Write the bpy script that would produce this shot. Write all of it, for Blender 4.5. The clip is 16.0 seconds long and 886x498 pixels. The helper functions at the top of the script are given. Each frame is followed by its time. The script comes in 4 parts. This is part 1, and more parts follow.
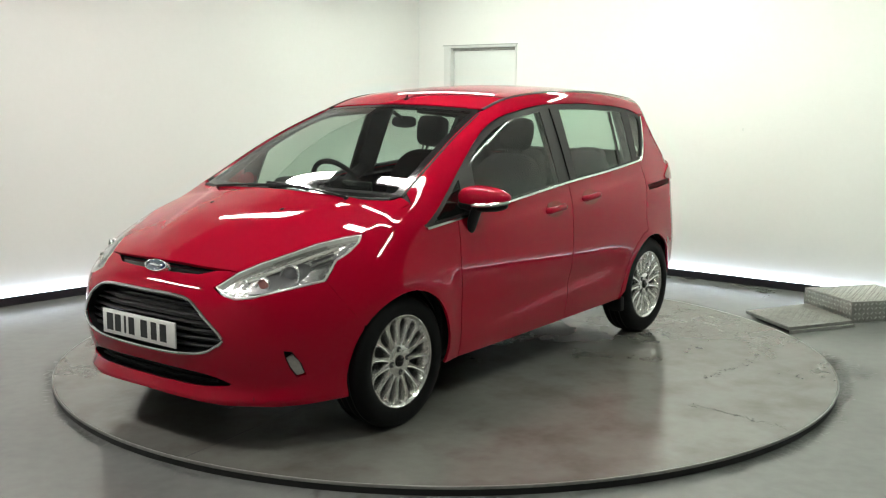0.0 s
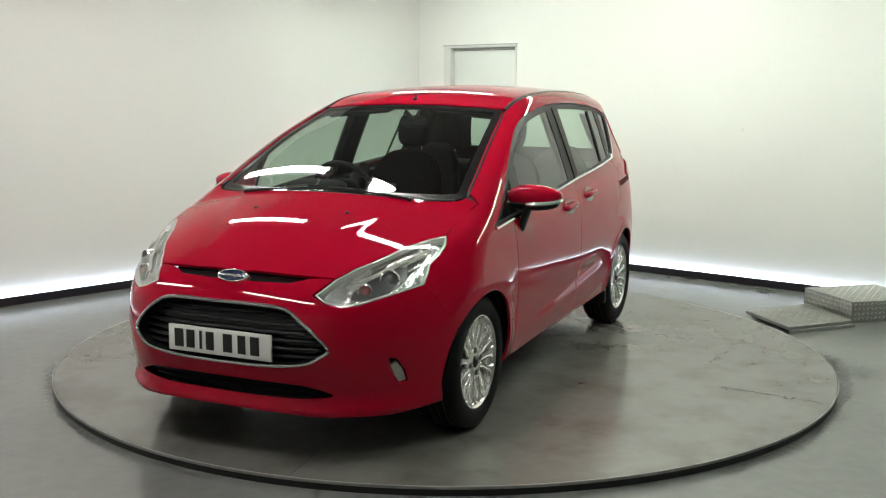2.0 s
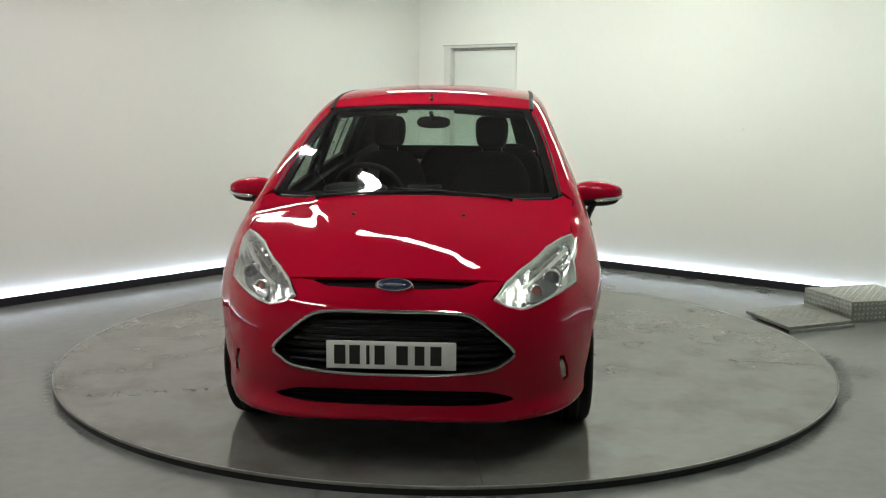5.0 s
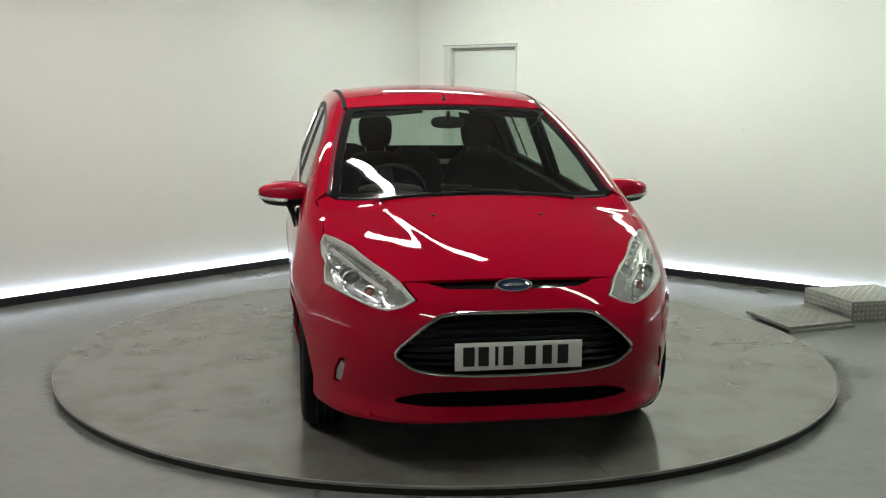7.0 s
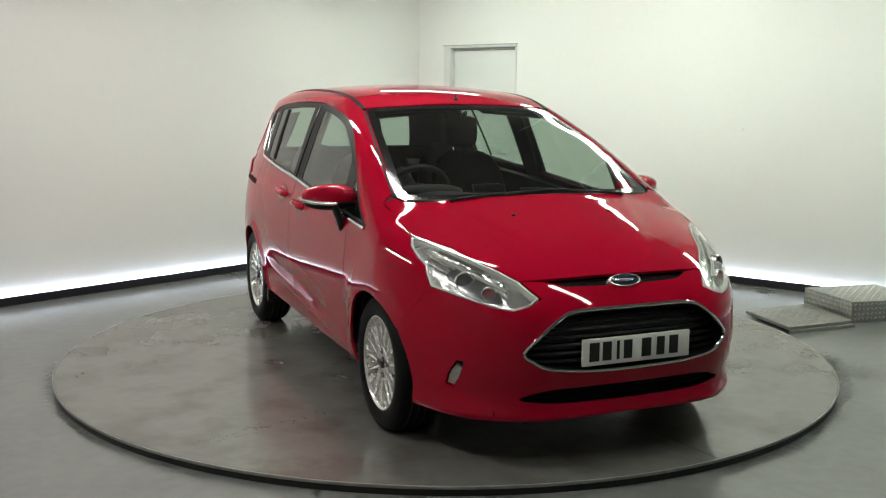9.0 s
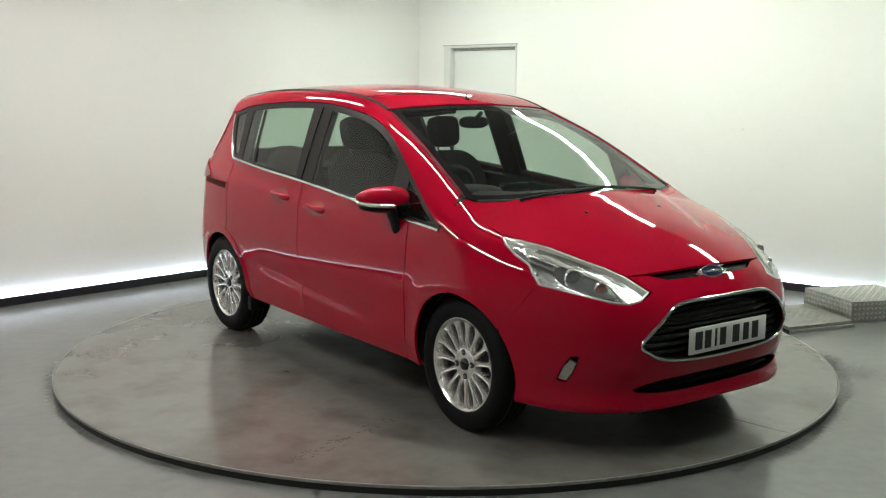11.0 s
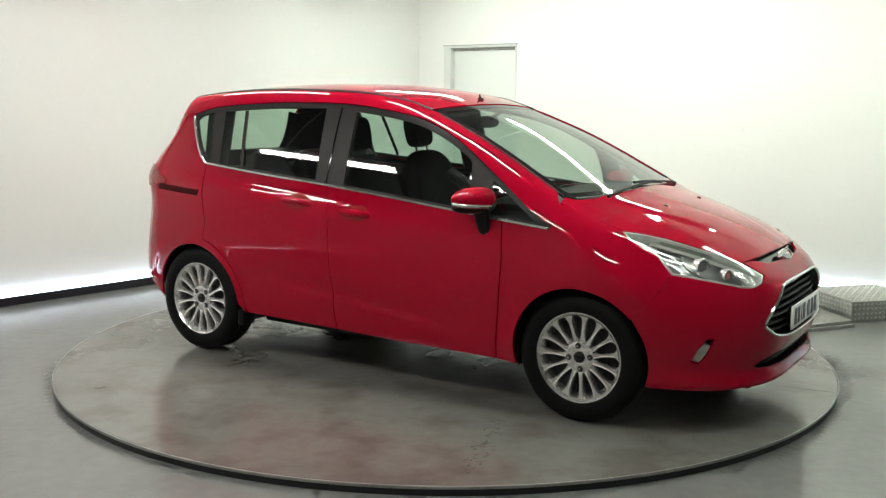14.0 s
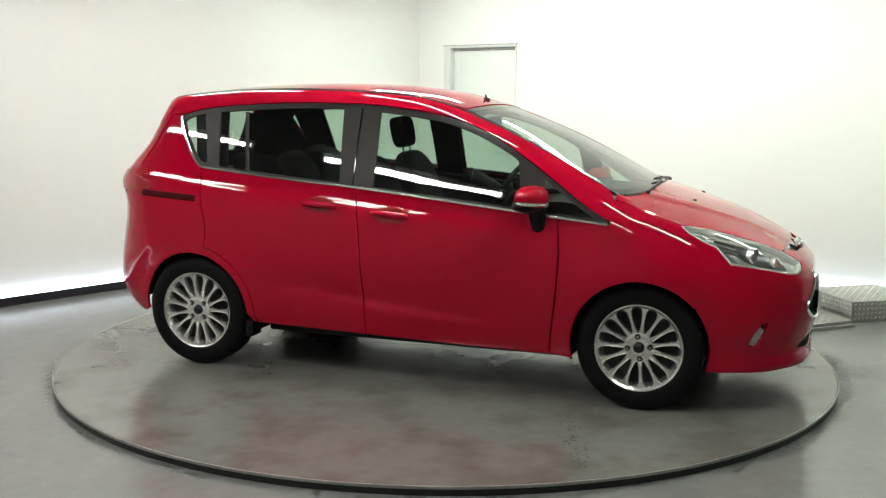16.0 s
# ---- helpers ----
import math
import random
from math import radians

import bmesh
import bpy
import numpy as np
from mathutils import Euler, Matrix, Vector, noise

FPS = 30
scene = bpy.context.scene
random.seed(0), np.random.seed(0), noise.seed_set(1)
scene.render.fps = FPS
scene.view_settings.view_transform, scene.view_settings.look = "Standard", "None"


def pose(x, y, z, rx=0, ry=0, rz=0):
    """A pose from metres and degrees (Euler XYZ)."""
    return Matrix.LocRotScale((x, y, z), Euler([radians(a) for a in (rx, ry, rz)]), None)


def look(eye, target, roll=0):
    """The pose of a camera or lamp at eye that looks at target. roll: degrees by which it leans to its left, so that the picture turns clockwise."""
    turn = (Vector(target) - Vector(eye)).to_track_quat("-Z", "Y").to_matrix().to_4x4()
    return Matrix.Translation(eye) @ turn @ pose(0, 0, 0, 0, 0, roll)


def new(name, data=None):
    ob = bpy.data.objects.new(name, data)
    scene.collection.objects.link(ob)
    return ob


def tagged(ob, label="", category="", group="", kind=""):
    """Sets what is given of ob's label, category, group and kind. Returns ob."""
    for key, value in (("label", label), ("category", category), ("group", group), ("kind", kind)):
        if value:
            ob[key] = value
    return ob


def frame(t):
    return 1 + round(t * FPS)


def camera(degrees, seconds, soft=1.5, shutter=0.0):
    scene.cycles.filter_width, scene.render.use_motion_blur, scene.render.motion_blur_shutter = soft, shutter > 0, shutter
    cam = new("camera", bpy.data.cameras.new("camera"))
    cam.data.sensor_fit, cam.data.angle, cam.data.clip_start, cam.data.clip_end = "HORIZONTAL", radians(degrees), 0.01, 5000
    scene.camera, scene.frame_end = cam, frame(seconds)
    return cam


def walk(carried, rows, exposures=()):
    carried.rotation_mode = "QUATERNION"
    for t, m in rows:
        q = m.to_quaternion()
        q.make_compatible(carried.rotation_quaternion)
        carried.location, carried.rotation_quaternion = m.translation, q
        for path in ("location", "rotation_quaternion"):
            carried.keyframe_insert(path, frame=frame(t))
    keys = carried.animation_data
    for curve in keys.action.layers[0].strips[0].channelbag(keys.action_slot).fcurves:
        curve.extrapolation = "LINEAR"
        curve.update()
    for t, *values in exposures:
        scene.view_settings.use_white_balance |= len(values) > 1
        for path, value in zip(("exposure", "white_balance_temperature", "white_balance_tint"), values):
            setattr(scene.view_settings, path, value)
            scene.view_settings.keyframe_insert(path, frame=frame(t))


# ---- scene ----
# world: z = 0 is the floor of the studio, the turntable's axis stands at x = y = 0
TABLE_Z = 0.042
EYE = Vector((0.0, -6.044, 1.5195 + TABLE_Z))
WAY = Vector((0.00095, 0.98873, -0.14969))
cam = camera(47.43, 16.0, soft=1.2)
seat = look(EYE, EYE + WAY, 0.336)
EXPOSURE = [(0, 0.22), (1.5, 0.09), (3.5, -0.11), (5, -0.18), (7, -0.18), (9, -0.12), (11, 0.06), (12.5, 0.18), (14, 0.30), (16, 0.37)]
walk(cam, [(0, seat), (16, seat)], EXPOSURE)

TURN = [(0, -127.6), (2, -114.48), (4, -101.04), (6, -87.43), (8, -73.73), (10, -60.01), (12, -46.33), (14, -32.77), (16, -19.36)]

# ---------- world and exposure ----------
world = bpy.data.worlds.new("world")
scene.world = world
world.use_nodes = True
world.node_tree.nodes["Background"].inputs[0].default_value = (0.05, 0.05, 0.05, 1)
world.node_tree.nodes["Background"].inputs[1].default_value = 0.2
TUBE_POWER = 75.0
LED_POWER = 13.0
# ---------- materials ----------
def material(name, colour, rough=0.5, metal=0.0, grain=0.0, grain_scale=40.0, stain=0.0, stain_scale=2.0, bump=0.0, coat=0.0, spec=0.5,
             rough_var=0.0, stretch=(1, 1, 1), stain_colour=None, bump_scale=None, stain_edge=(0.40, 0.80)):
    m = bpy.data.materials.new(name)
    m.use_nodes = True
    nt = m.node_tree
    b = nt.nodes["Principled BSDF"]
    b.inputs["Base Color"].default_value = (*colour, 1)
    b.inputs["Roughness"].default_value = rough
    b.inputs["Metallic"].default_value = metal
    b.inputs["Coat Weight"].default_value = coat
    b.inputs["Coat Roughness"].default_value = 0.03
    b.inputs["Specular IOR Level"].default_value = spec
    tc = nt.nodes.new("ShaderNodeTexCoord")
    mp = nt.nodes.new("ShaderNodeMapping")
    mp.inputs["Scale"].default_value = stretch
    nt.links.new(tc.outputs["Object"], mp.inputs["Vector"])

    def tex(scale, detail=4.0):
        n = nt.nodes.new("ShaderNodeTexNoise")
        n.inputs["Scale"].default_value = scale
        n.inputs["Detail"].default_value = detail
        nt.links.new(mp.outputs["Vector"], n.inputs["Vector"])
        return n

    def ramp(src, lo, hi, a, c):
        r = nt.nodes.new("ShaderNodeMapRange")
        r.inputs[1].default_value, r.inputs[2].default_value = lo, hi
        r.inputs[3].default_value, r.inputs[4].default_value = a, c
        nt.links.new(src, r.inputs[0])
        return r.outputs[0]

    last = None
    if grain or stain:
        mix = nt.nodes.new("ShaderNodeMix")
        mix.data_type = "RGBA"
        mix.inputs["A"].default_value = (*colour, 1)
        dark = stain_colour or tuple(c * 0.45 for c in colour)
        mix.inputs["B"].default_value = (*dark, 1)
        f = nt.nodes.new("ShaderNodeMath")
        f.operation = "ADD"
        f.use_clamp = True
        f.inputs[0].default_value = f.inputs[1].default_value = 0
        if grain:
            nt.links.new(ramp(tex(grain_scale, 6).outputs[0], 0.35, 0.75, 0, grain), f.inputs[0])
        if stain:
            nt.links.new(ramp(tex(stain_scale, 5).outputs[0], stain_edge[0], stain_edge[1], 0, stain), f.inputs[1])
        nt.links.new(f.outputs[0], mix.inputs["Factor"])
        nt.links.new(mix.outputs["Result"], b.inputs["Base Color"])
    if rough_var:
        nt.links.new(ramp(tex(stain_scale * 1.7 + 1, 5).outputs[0], 0.3, 0.7, max(0.02, rough - rough_var), rough + rough_var), b.inputs["Roughness"])
    if bump:
        n = nt.nodes.new("ShaderNodeBump")
        n.inputs["Strength"].default_value = bump
        n.inputs["Distance"].default_value = 0.01
        nt.links.new(tex(bump_scale or grain_scale, 3).outputs[0], n.inputs["Height"])
        nt.links.new(n.outputs[0], b.inputs["Normal"])
    return m


def glow(name, colour, power):
    m = bpy.data.materials.new(name)
    m.use_nodes = True
    b = m.node_tree.nodes["Principled BSDF"]
    b.inputs["Base Color"].default_value = (0.8, 0.8, 0.8, 1)
    b.inputs["Emission Color"].default_value = (*colour, 1)
    b.inputs["Emission Strength"].default_value = power
    return m


def pane(name, tint, rough=0.0):
    m = bpy.data.materials.new(name)
    m.use_nodes = True
    nt = m.node_tree
    nt.nodes.clear()
    out = nt.nodes.new("ShaderNodeOutputMaterial")
    see, gloss, mix, fr = (nt.nodes.new("ShaderNode" + n) for n in ("BsdfTransparent", "BsdfGlossy", "MixShader", "LayerWeight"))
    see.inputs[0].default_value = (*tint, 1)
    gloss.inputs["Roughness"].default_value = rough
    fr.inputs["Blend"].default_value = 0.5
    power, scale = nt.nodes.new("ShaderNodeMath"), nt.nodes.new("ShaderNodeMath")
    power.operation, scale.operation = "POWER", "MULTIPLY_ADD"
    power.inputs[1].default_value = 4.2
    scale.inputs[1].default_value, scale.inputs[2].default_value = 0.92, 0.07
    nt.links.new(fr.outputs["Facing"], power.inputs[0])
    nt.links.new(power.outputs[0], scale.inputs[0])
    nt.links.new(scale.outputs[0], mix.inputs[0])
    nt.links.new(see.outputs[0], mix.inputs[1])
    nt.links.new(gloss.outputs[0], mix.inputs[2])
    nt.links.new(mix.outputs[0], out.inputs[0])
    return m


M_WALL = material("wall_paint", (0.83, 0.83, 0.81), 0.55, grain=0.05, grain_scale=25, stain=0.05, stain_scale=0.8, bump=0.05, stain_colour=(0.6, 0.6, 0.56))
M_CEIL = material("ceiling_grey", (0.14, 0.14, 0.137), 0.8, grain=0.3, grain_scale=12)
# greys of the two unseen walls, set by the light they give the car
M_SIDE_DIM = material("unseen_side_wall_dim", (0.14, 0.14, 0.137), 0.75, grain=0.3, grain_scale=8, stain=0.2)
M_BACK_BOUNCE = material("unseen_back_wall_bounce", (0.42, 0.42, 0.41), 0.75, grain=0.3, grain_scale=8, stain=0.2)
M_FLOOR = material("floor_paint", (0.205, 0.209, 0.203), 0.19, grain=0.18, grain_scale=14, stain=0.26, stain_scale=1.3, bump=0.015, rough_var=0.06)
M_TABLE = material("table_steel", (0.180, 0.177, 0.164), 0.17, spec=0.8, grain=0.3, grain_scale=16, stain=0.75, stain_scale=3.2, stain_edge=(0.46, 0.66), bump=0.012, rough_var=0.06, stain_colour=(0.12, 0.11, 0.098))
M_RIM = material("table_rim", (0.36, 0.36, 0.34), 0.35, 0.5, grain=0.4, grain_scale=20)
M_SKIRT = material("table_skirt", (0.02, 0.02, 0.02), 0.6, grain=0.5, grain_scale=20)
M_SCUFF = material("rubber_scuff", (0.03, 0.029, 0.027), 0.3, grain=0.4, grain_scale=60)
M_KICK = material("kick_board", (0.012, 0.010, 0.016), 0.45, grain=0.3)
M_DOOR = material("door_paint", (0.74, 0.76, 0.74), 0.4, grain=0.04)
M_FRAME = material("door_frame", (0.70, 0.71, 0.69), 0.4, grain=0.05)
M_HEAD = material("door_head_grey", (0.42, 0.43, 0.42), 0.45, grain=0.1)
M_TREAD = material("tread_lozenge", (0.62, 0.62, 0.59), 0.4, 0.7)
M_ALU = material("tread_plate", (0.40, 0.40, 0.375), 0.4, 0.8, grain=0.5, grain_scale=30, stain=0.3, stain_scale=5, rough_var=0.1)
M_TUBE = glow("tube_glow", (0.99, 0.97, 0.90), TUBE_POWER)
M_TUBE_COOL = glow("cool_tube_glow", (0.90, 1.0, 0.85), TUBE_POWER)
M_LED = glow("led_glow", (0.72, 0.82, 1.0), LED_POWER)
M_WHITE = material("white_enamel", (0.8, 0.8, 0.8), 0.35)
M_RED = material("red_paint", (0.365, 0.0018, 0.019), 0.5, 0.0, coat=1.0, spec=0.0)
M_RED.node_tree.nodes["Principled BSDF"].inputs["Coat IOR"].default_value = 1.38
M_BLACK = material("black_plastic", (0.006, 0.006, 0.007), 0.5, grain=0.3, grain_scale=60, spec=0.18)
M_GLOSSBLACK = material("gloss_black", (0.008, 0.008, 0.009), 0.08)
M_PILLAR = material("black_pillar_film", (0.014, 0.012, 0.012), 0.45, spec=0.25)
M_CHROME = material("chrome", (0.78, 0.78, 0.78), 0.09, 1.0)
M_RUBBER = material("tyre_rubber", (0.0045, 0.0045, 0.005), 0.6, grain=0.35, grain_scale=50, spec=0.14)
M_RIMALU = material("alloy_silver", (0.80, 0.79, 0.77), 0.24, 0.85, grain=0.06)
# dark metal of the brake discs; also paints shade behind spokes and in bolt holes
M_DARKMETAL_SHADE = material("dark_metal_and_shade", (0.02, 0.02, 0.022), 0.5, 0.4, grain=0.4)
M_TRIM = material("cabin_plastic", (0.010, 0.010, 0.011), 0.65, grain=0.4, grain_scale=80, bump=0.05, spec=0.2)
M_CLOTH = material("seat_cloth", (0.012, 0.0115, 0.013), 0.9, spec=0.15, grain=0.5, grain_scale=120, bump=0.2)
M_GLASS = pane("windscreen_glass", (0.80, 0.88, 0.82))
M_TINT = pane("side_glass", (0.64, 0.76, 0.68))
M_LENS = pane("clear_lens", (0.93, 0.94, 0.94))
M_LAMPIN = material("lamp_reflector", (0.82, 0.82, 0.81), 0.22, 0.9)
M_LAMPWHITE = material("lamp_bezel", (0.66, 0.67, 0.64), 0.35, 0.3)
M_LAMPGREY = material("lamp_housing", (0.20, 0.20, 0.205), 0.3, 0.8)
M_FOG = material("fog_lens", (0.50, 0.49, 0.46), 0.3, 0.6, grain=0.4, grain_scale=90)
M_AMBER = material("amber_bulb", (0.44, 0.19, 0.18), 0.2)
# red of the tail lens, also used as painted shade in the handle cups
M_TAIL_CUPSHADE = material("tail_lens_and_cup_shade", (0.30, 0.004, 0.012), 0.1, coat=0.5)
# body red darkened to paint the shade inside the rail groove
M_GROOVE_SHADE = material("red_groove_shade", (0.05, 0.001, 0.003), 0.7, spec=0.1)
M_TYREMARK = material("tyre_mark", (0.11, 0.104, 0.096), 0.16, grain=0.5, grain_scale=40)
M_PLATE = material("plate_white", (0.78, 0.78, 0.75), 0.35)
M_INK = material("plate_ink", (0.012, 0.012, 0.012), 0.4)
M_BADGE = material("badge_blue", (0.02, 0.03, 0.08), 0.15, coat=1.0)
M_PROJ = material("projector_glass", (0.16, 0.16, 0.17), 0.05, coat=1.0)
# ---------- mesh helpers ----------
def part(name, bm, mat, parent=None, label="", smooth=True, angle=35):
    me = bpy.data.meshes.new(name)
    bm.normal_update()
    for f in bm.faces:
        f.smooth = smooth
    if smooth:
        lim = radians(angle)
        for e in bm.edges:
            if len(e.link_faces) == 2 and e.calc_face_angle(0) > lim:
                e.smooth = False
    bm.to_mesh(me)
    bm.free()
    me.materials.append(mat)
    ob = new(name, me)
    if parent is not None:
        ob.parent = parent
    if label:
        tagged(ob, label)
    return ob


def box(x0, x1, y0, y1, z0, z1, bevel=0.0, seg=2):
    bm = bmesh.new()
    bmesh.ops.create_cube(bm, size=1, matrix=Matrix.LocRotScale(((x0 + x1) / 2, (y0 + y1) / 2, (z0 + z1) / 2), None, (x1 - x0, y1 - y0, z1 - z0)))
    if bevel:
        bmesh.ops.bevel(bm, geom=bm.edges[:], offset=bevel, segments=seg, affect="EDGES", profile=0.5)
    return bm


def turned(bm, m):
    bmesh.ops.transform(bm, matrix=m, verts=bm.verts[:])
    return bm


def lathe(profile, n=64, close=False):
    """profile: (radius, height) round the z axis"""
    bm = bmesh.new()
    rings = []
    for r, z in profile:
        rings.append([bm.verts.new((r * math.cos(2 * math.pi * i / n), r * math.sin(2 * math.pi * i / n), z)) for i in range(n)] if r > 1e-6 else [bm.verts.new((0, 0, z))])
    pairs = list(zip(rings, rings[1:])) + ([(rings[-1], rings[0])] if close else [])
    for a, b in pairs:
        for i in range(n):
            j = (i + 1) % n
            if len(a) == 1:
                bm.faces.new((a[0], b[i], b[j]))
            elif len(b) == 1:
                bm.faces.new((a[i], b[0], a[j]))
            else:
                bm.faces.new((a[i], b[i], b[j], a[j]))
    bmesh.ops.recalc_face_normals(bm, faces=bm.faces[:])
    return bm


def join(*bms):
    out = bmesh.new()
    for b in bms:
        me = bpy.data.meshes.new("tmp")
        b.to_mesh(me)
        b.free()
        out.from_mesh(me)
        bpy.data.meshes.remove(me)
    return out


def prism(poly, z0, z1, bevel=0.0):
    """poly in x, y; extruded in z"""
    bm = bmesh.new()
    lo = [bm.verts.new((x, y, z0)) for x, y in poly]
    hi = [bm.verts.new((x, y, z1)) for x, y in poly]
    bm.faces.new(lo[::-1])
    top = bm.faces.new(hi)
    n = len(poly)
    for i in range(n):
        bm.faces.new((lo[i], lo[(i + 1) % n], hi[(i + 1) % n], hi[i]))
    bmesh.ops.recalc_face_normals(bm, faces=bm.faces[:])
    if bevel:
        bmesh.ops.bevel(bm, geom=list(top.edges), offset=bevel, segments=2, affect="EDGES")
    return bm


def tube(points, radius, n=10, closed=False):
    """a round bar along 3D points; radius a number or one a point"""
    pts = [Vector(p) for p in points]
    bm = bmesh.new()
    rings = []
    k = len(pts)
    for i, p in enumerate(pts):
        a = pts[i - 1] if (i or closed) else p
        b = pts[(i + 1) % k] if (i < k - 1 or closed) else p
        d = (b - a).normalized()
        s = d.cross(Vector((0, 0, 1)))
        if s.length < 1e-3:
            s = d.cross(Vector((0, 1, 0)))
        s.normalize()
        u = s.cross(d)
        r = radius[i] if isinstance(radius, (list, tuple)) else radius
        rings.append([bm.verts.new(p + (s * math.cos(2 * math.pi * q / n) + u * math.sin(2 * math.pi * q / n)) * r) for q in range(n)])
    for a, b in list(zip(rings, rings[1:])) + ([(rings[-1], rings[0])] if closed else []):
        for q in range(n):
            bm.faces.new((a[q], a[(q + 1) % n], b[(q + 1) % n], b[q]))
    if not closed:
        bm.faces.new(rings[0][::-1])
        bm.faces.new(rings[-1])
    bmesh.ops.recalc_face_normals(bm, faces=bm.faces[:])
    return bm


def spline(pts, n=8, closed=False):
    """Catmull-Rom through 2D or 3D points"""
    P = [np.array(p, float) for p in pts]
    out = []
    k = len(P)
    for i in range(k if closed else k - 1):
        p1, p2 = P[i], P[(i + 1) % k]
        p0 = P[i - 1] if (i or closed) else 2 * p1 - p2
        p3 = P[(i + 2) % k] if (i + 2 < k or closed) else 2 * p2 - p1
        for j in range(n):
            t = j / n
            out.append(0.5 * (2 * p1 + (p2 - p0) * t + (2 * p0 - 5 * p1 + 4 * p2 - p3) * t * t + (3 * p1 - p0 - 3 * p2 + p3) * t ** 3))
    if not closed:
        out.append(P[-1])
    return [tuple(float(v) for v in q) for q in out]


def curve_of(pairs):
    """a smooth function of one variable through (x, value) pairs"""
    pairs = sorted(pairs)
    q = np.array(spline(pairs, 40))
    return lambda v: np.interp(v, q[:, 0], q[:, 1])
# ---------- the studio ----------
CORNER = Vector((-0.255, 4.675, 0))
LEFT_DIR = Vector((-0.675, -0.738, 0)).normalized()
RIGHT_DIR = Vector((0.785, -0.62, 0)).normalized()
LEN_L, LEN_R, ROOM_H, WALL_T = 9.3, 8.6, 3.5, 0.15


def wall_frame(origin, along, inward):
    """local x along the wall, local y out of the room, local z up"""
    m = Matrix.Identity(4)
    m.col[0][:3], m.col[1][:3], m.col[2][:3] = along, -inward, (0, 0, 1)
    m.translation = origin
    return m


def room():
    A = CORNER
    B = A + LEFT_DIR * LEN_L
    C = A + RIGHT_DIR * LEN_R
    Dd = B + RIGHT_DIR * LEN_R
    mid = (A + Dd) / 2

    def wall(name, p, q, holes=(), mat=M_WALL, label="smooth white painted studio wall"):
        d = (q - p).normalized()
        n = Vector((-d.y, d.x, 0))
        if n.dot(mid - p) < 0:
            n = -n
        m = wall_frame(p, d, n)
        L = (q - p).length
        bms = []
        xs = -WALL_T
        for h0, h1, hz in holes:
            bms += [box(xs, h0, 0, WALL_T, 0, ROOM_H), box(h0, h1, 0, WALL_T, hz, ROOM_H)]
            xs = h1
        bms.append(box(xs, L + WALL_T, 0, WALL_T, 0, ROOM_H))
        ob = part(name, turned(join(*bms), m), mat, smooth=False)
        tagged(ob, label, "wall", kind="structure")
        return m, L

    mR, LR = wall("wall_north", A, C, [(0.345, 1.235, 2.07)])
    mL, LL = wall("wall_west", A, B)
    # added unseen walls: the dark one dims the car's side, the paler bounces light
    wall("wall_east", C, Dd, (), M_SIDE_DIM, "unseen side wall, dark grey to dim the light on the car")
    wall("wall_south", B, Dd, (), M_BACK_BOUNCE, "unseen back wall, paler grey to bounce light onto the car")
    poly = [(v.x, v.y) for v in (A, B, Dd, C)]
    f = part("floor", prism(poly, -0.12, 0), M_FLOOR, smooth=False)
    tagged(f, "glossy grey painted concrete floor with scuffs", "floor", kind="structure")
    c = part("ceiling", prism(poly, ROOM_H, ROOM_H + 0.1), M_CEIL, smooth=False)
    tagged(c, "plain grey painted ceiling", "ceiling", kind="structure")

    # door in the north wall
    d = new("door_1")
    d.matrix_world = mR
    tagged(d, "plain closed pale door in a thin white frame", "door", kind="structure")
    part("door_leaf", box(0.4305, 1.2165, 0.05, 0.09, 0.008, 2.018, 0.003), M_DOOR, d)
    part("door_frame", join(box(0.345, 0.43, -0.012, WALL_T, 0, 2.045), box(1.217, 1.235, -0.006, WALL_T, 0, 2.045), box(0.345, 1.235, -0.010, WALL_T, 2.046, 2.065)), M_FRAME, d, smooth=False)
    part("door_head", box(0.335, 1.245, -0.016, WALL_T, 2.0655, 2.0755), M_HEAD, d, "thin grey strip over the door frame", smooth=False)
    # grey strip drawn in place of the shadow line below the door head
    part("head_shadow", box(0.4305, 1.2165, 0.03, 0.048, 2.02, 2.043), M_ALU, d, "thin grey strip painting in the shadow under the head", smooth=False)
    part("door_handle", join(tube([(1.12, 0.05, 1.0), (1.12, 0.0, 1.0), (1.0, 0.0, 1.0)], 0.009)), M_CHROME, d)

    h = new("wall_hook")
    h.matrix_world = mR
    tagged(h, "tiny pale hook screwed to the wall", "hook", kind="structure")
    part("hook", join(box(3.535, 3.545, -0.004, 0, 1.29, 1.312, 0.001), tube([(3.54, -0.003, 1.30), (3.54, -0.012, 1.296), (3.54, -0.014, 1.306)], 0.002, 6)), M_FRAME, h)

    # black kick boards that stand off the walls, with a light strip behind
    for m, L in ((mL, LL), (mR, LR)):
        k = new("kick_board")
        k.matrix_world = m
        tagged(k, "low black kick board hiding a cold white light strip", "skirting", group="kick boards", kind="structure")
        part("board", box(0.09, L - 0.02, -0.085, -0.07, 0.0, 0.066, 0.003), M_KICK, k)
        part("light_strip", box(0.09, L - 0.02, -0.038, -0.018, 0.042, 0.0615), M_LED, k, "cold white glowing light strip", smooth=False)
        n = int(L / 1.2)
        for i in range(n):
            x = 0.4 + i * 1.2
            part("bracket", box(x, x + 0.03, -0.07, -0.001, 0.0, 0.006), M_KICK, k, smooth=False)


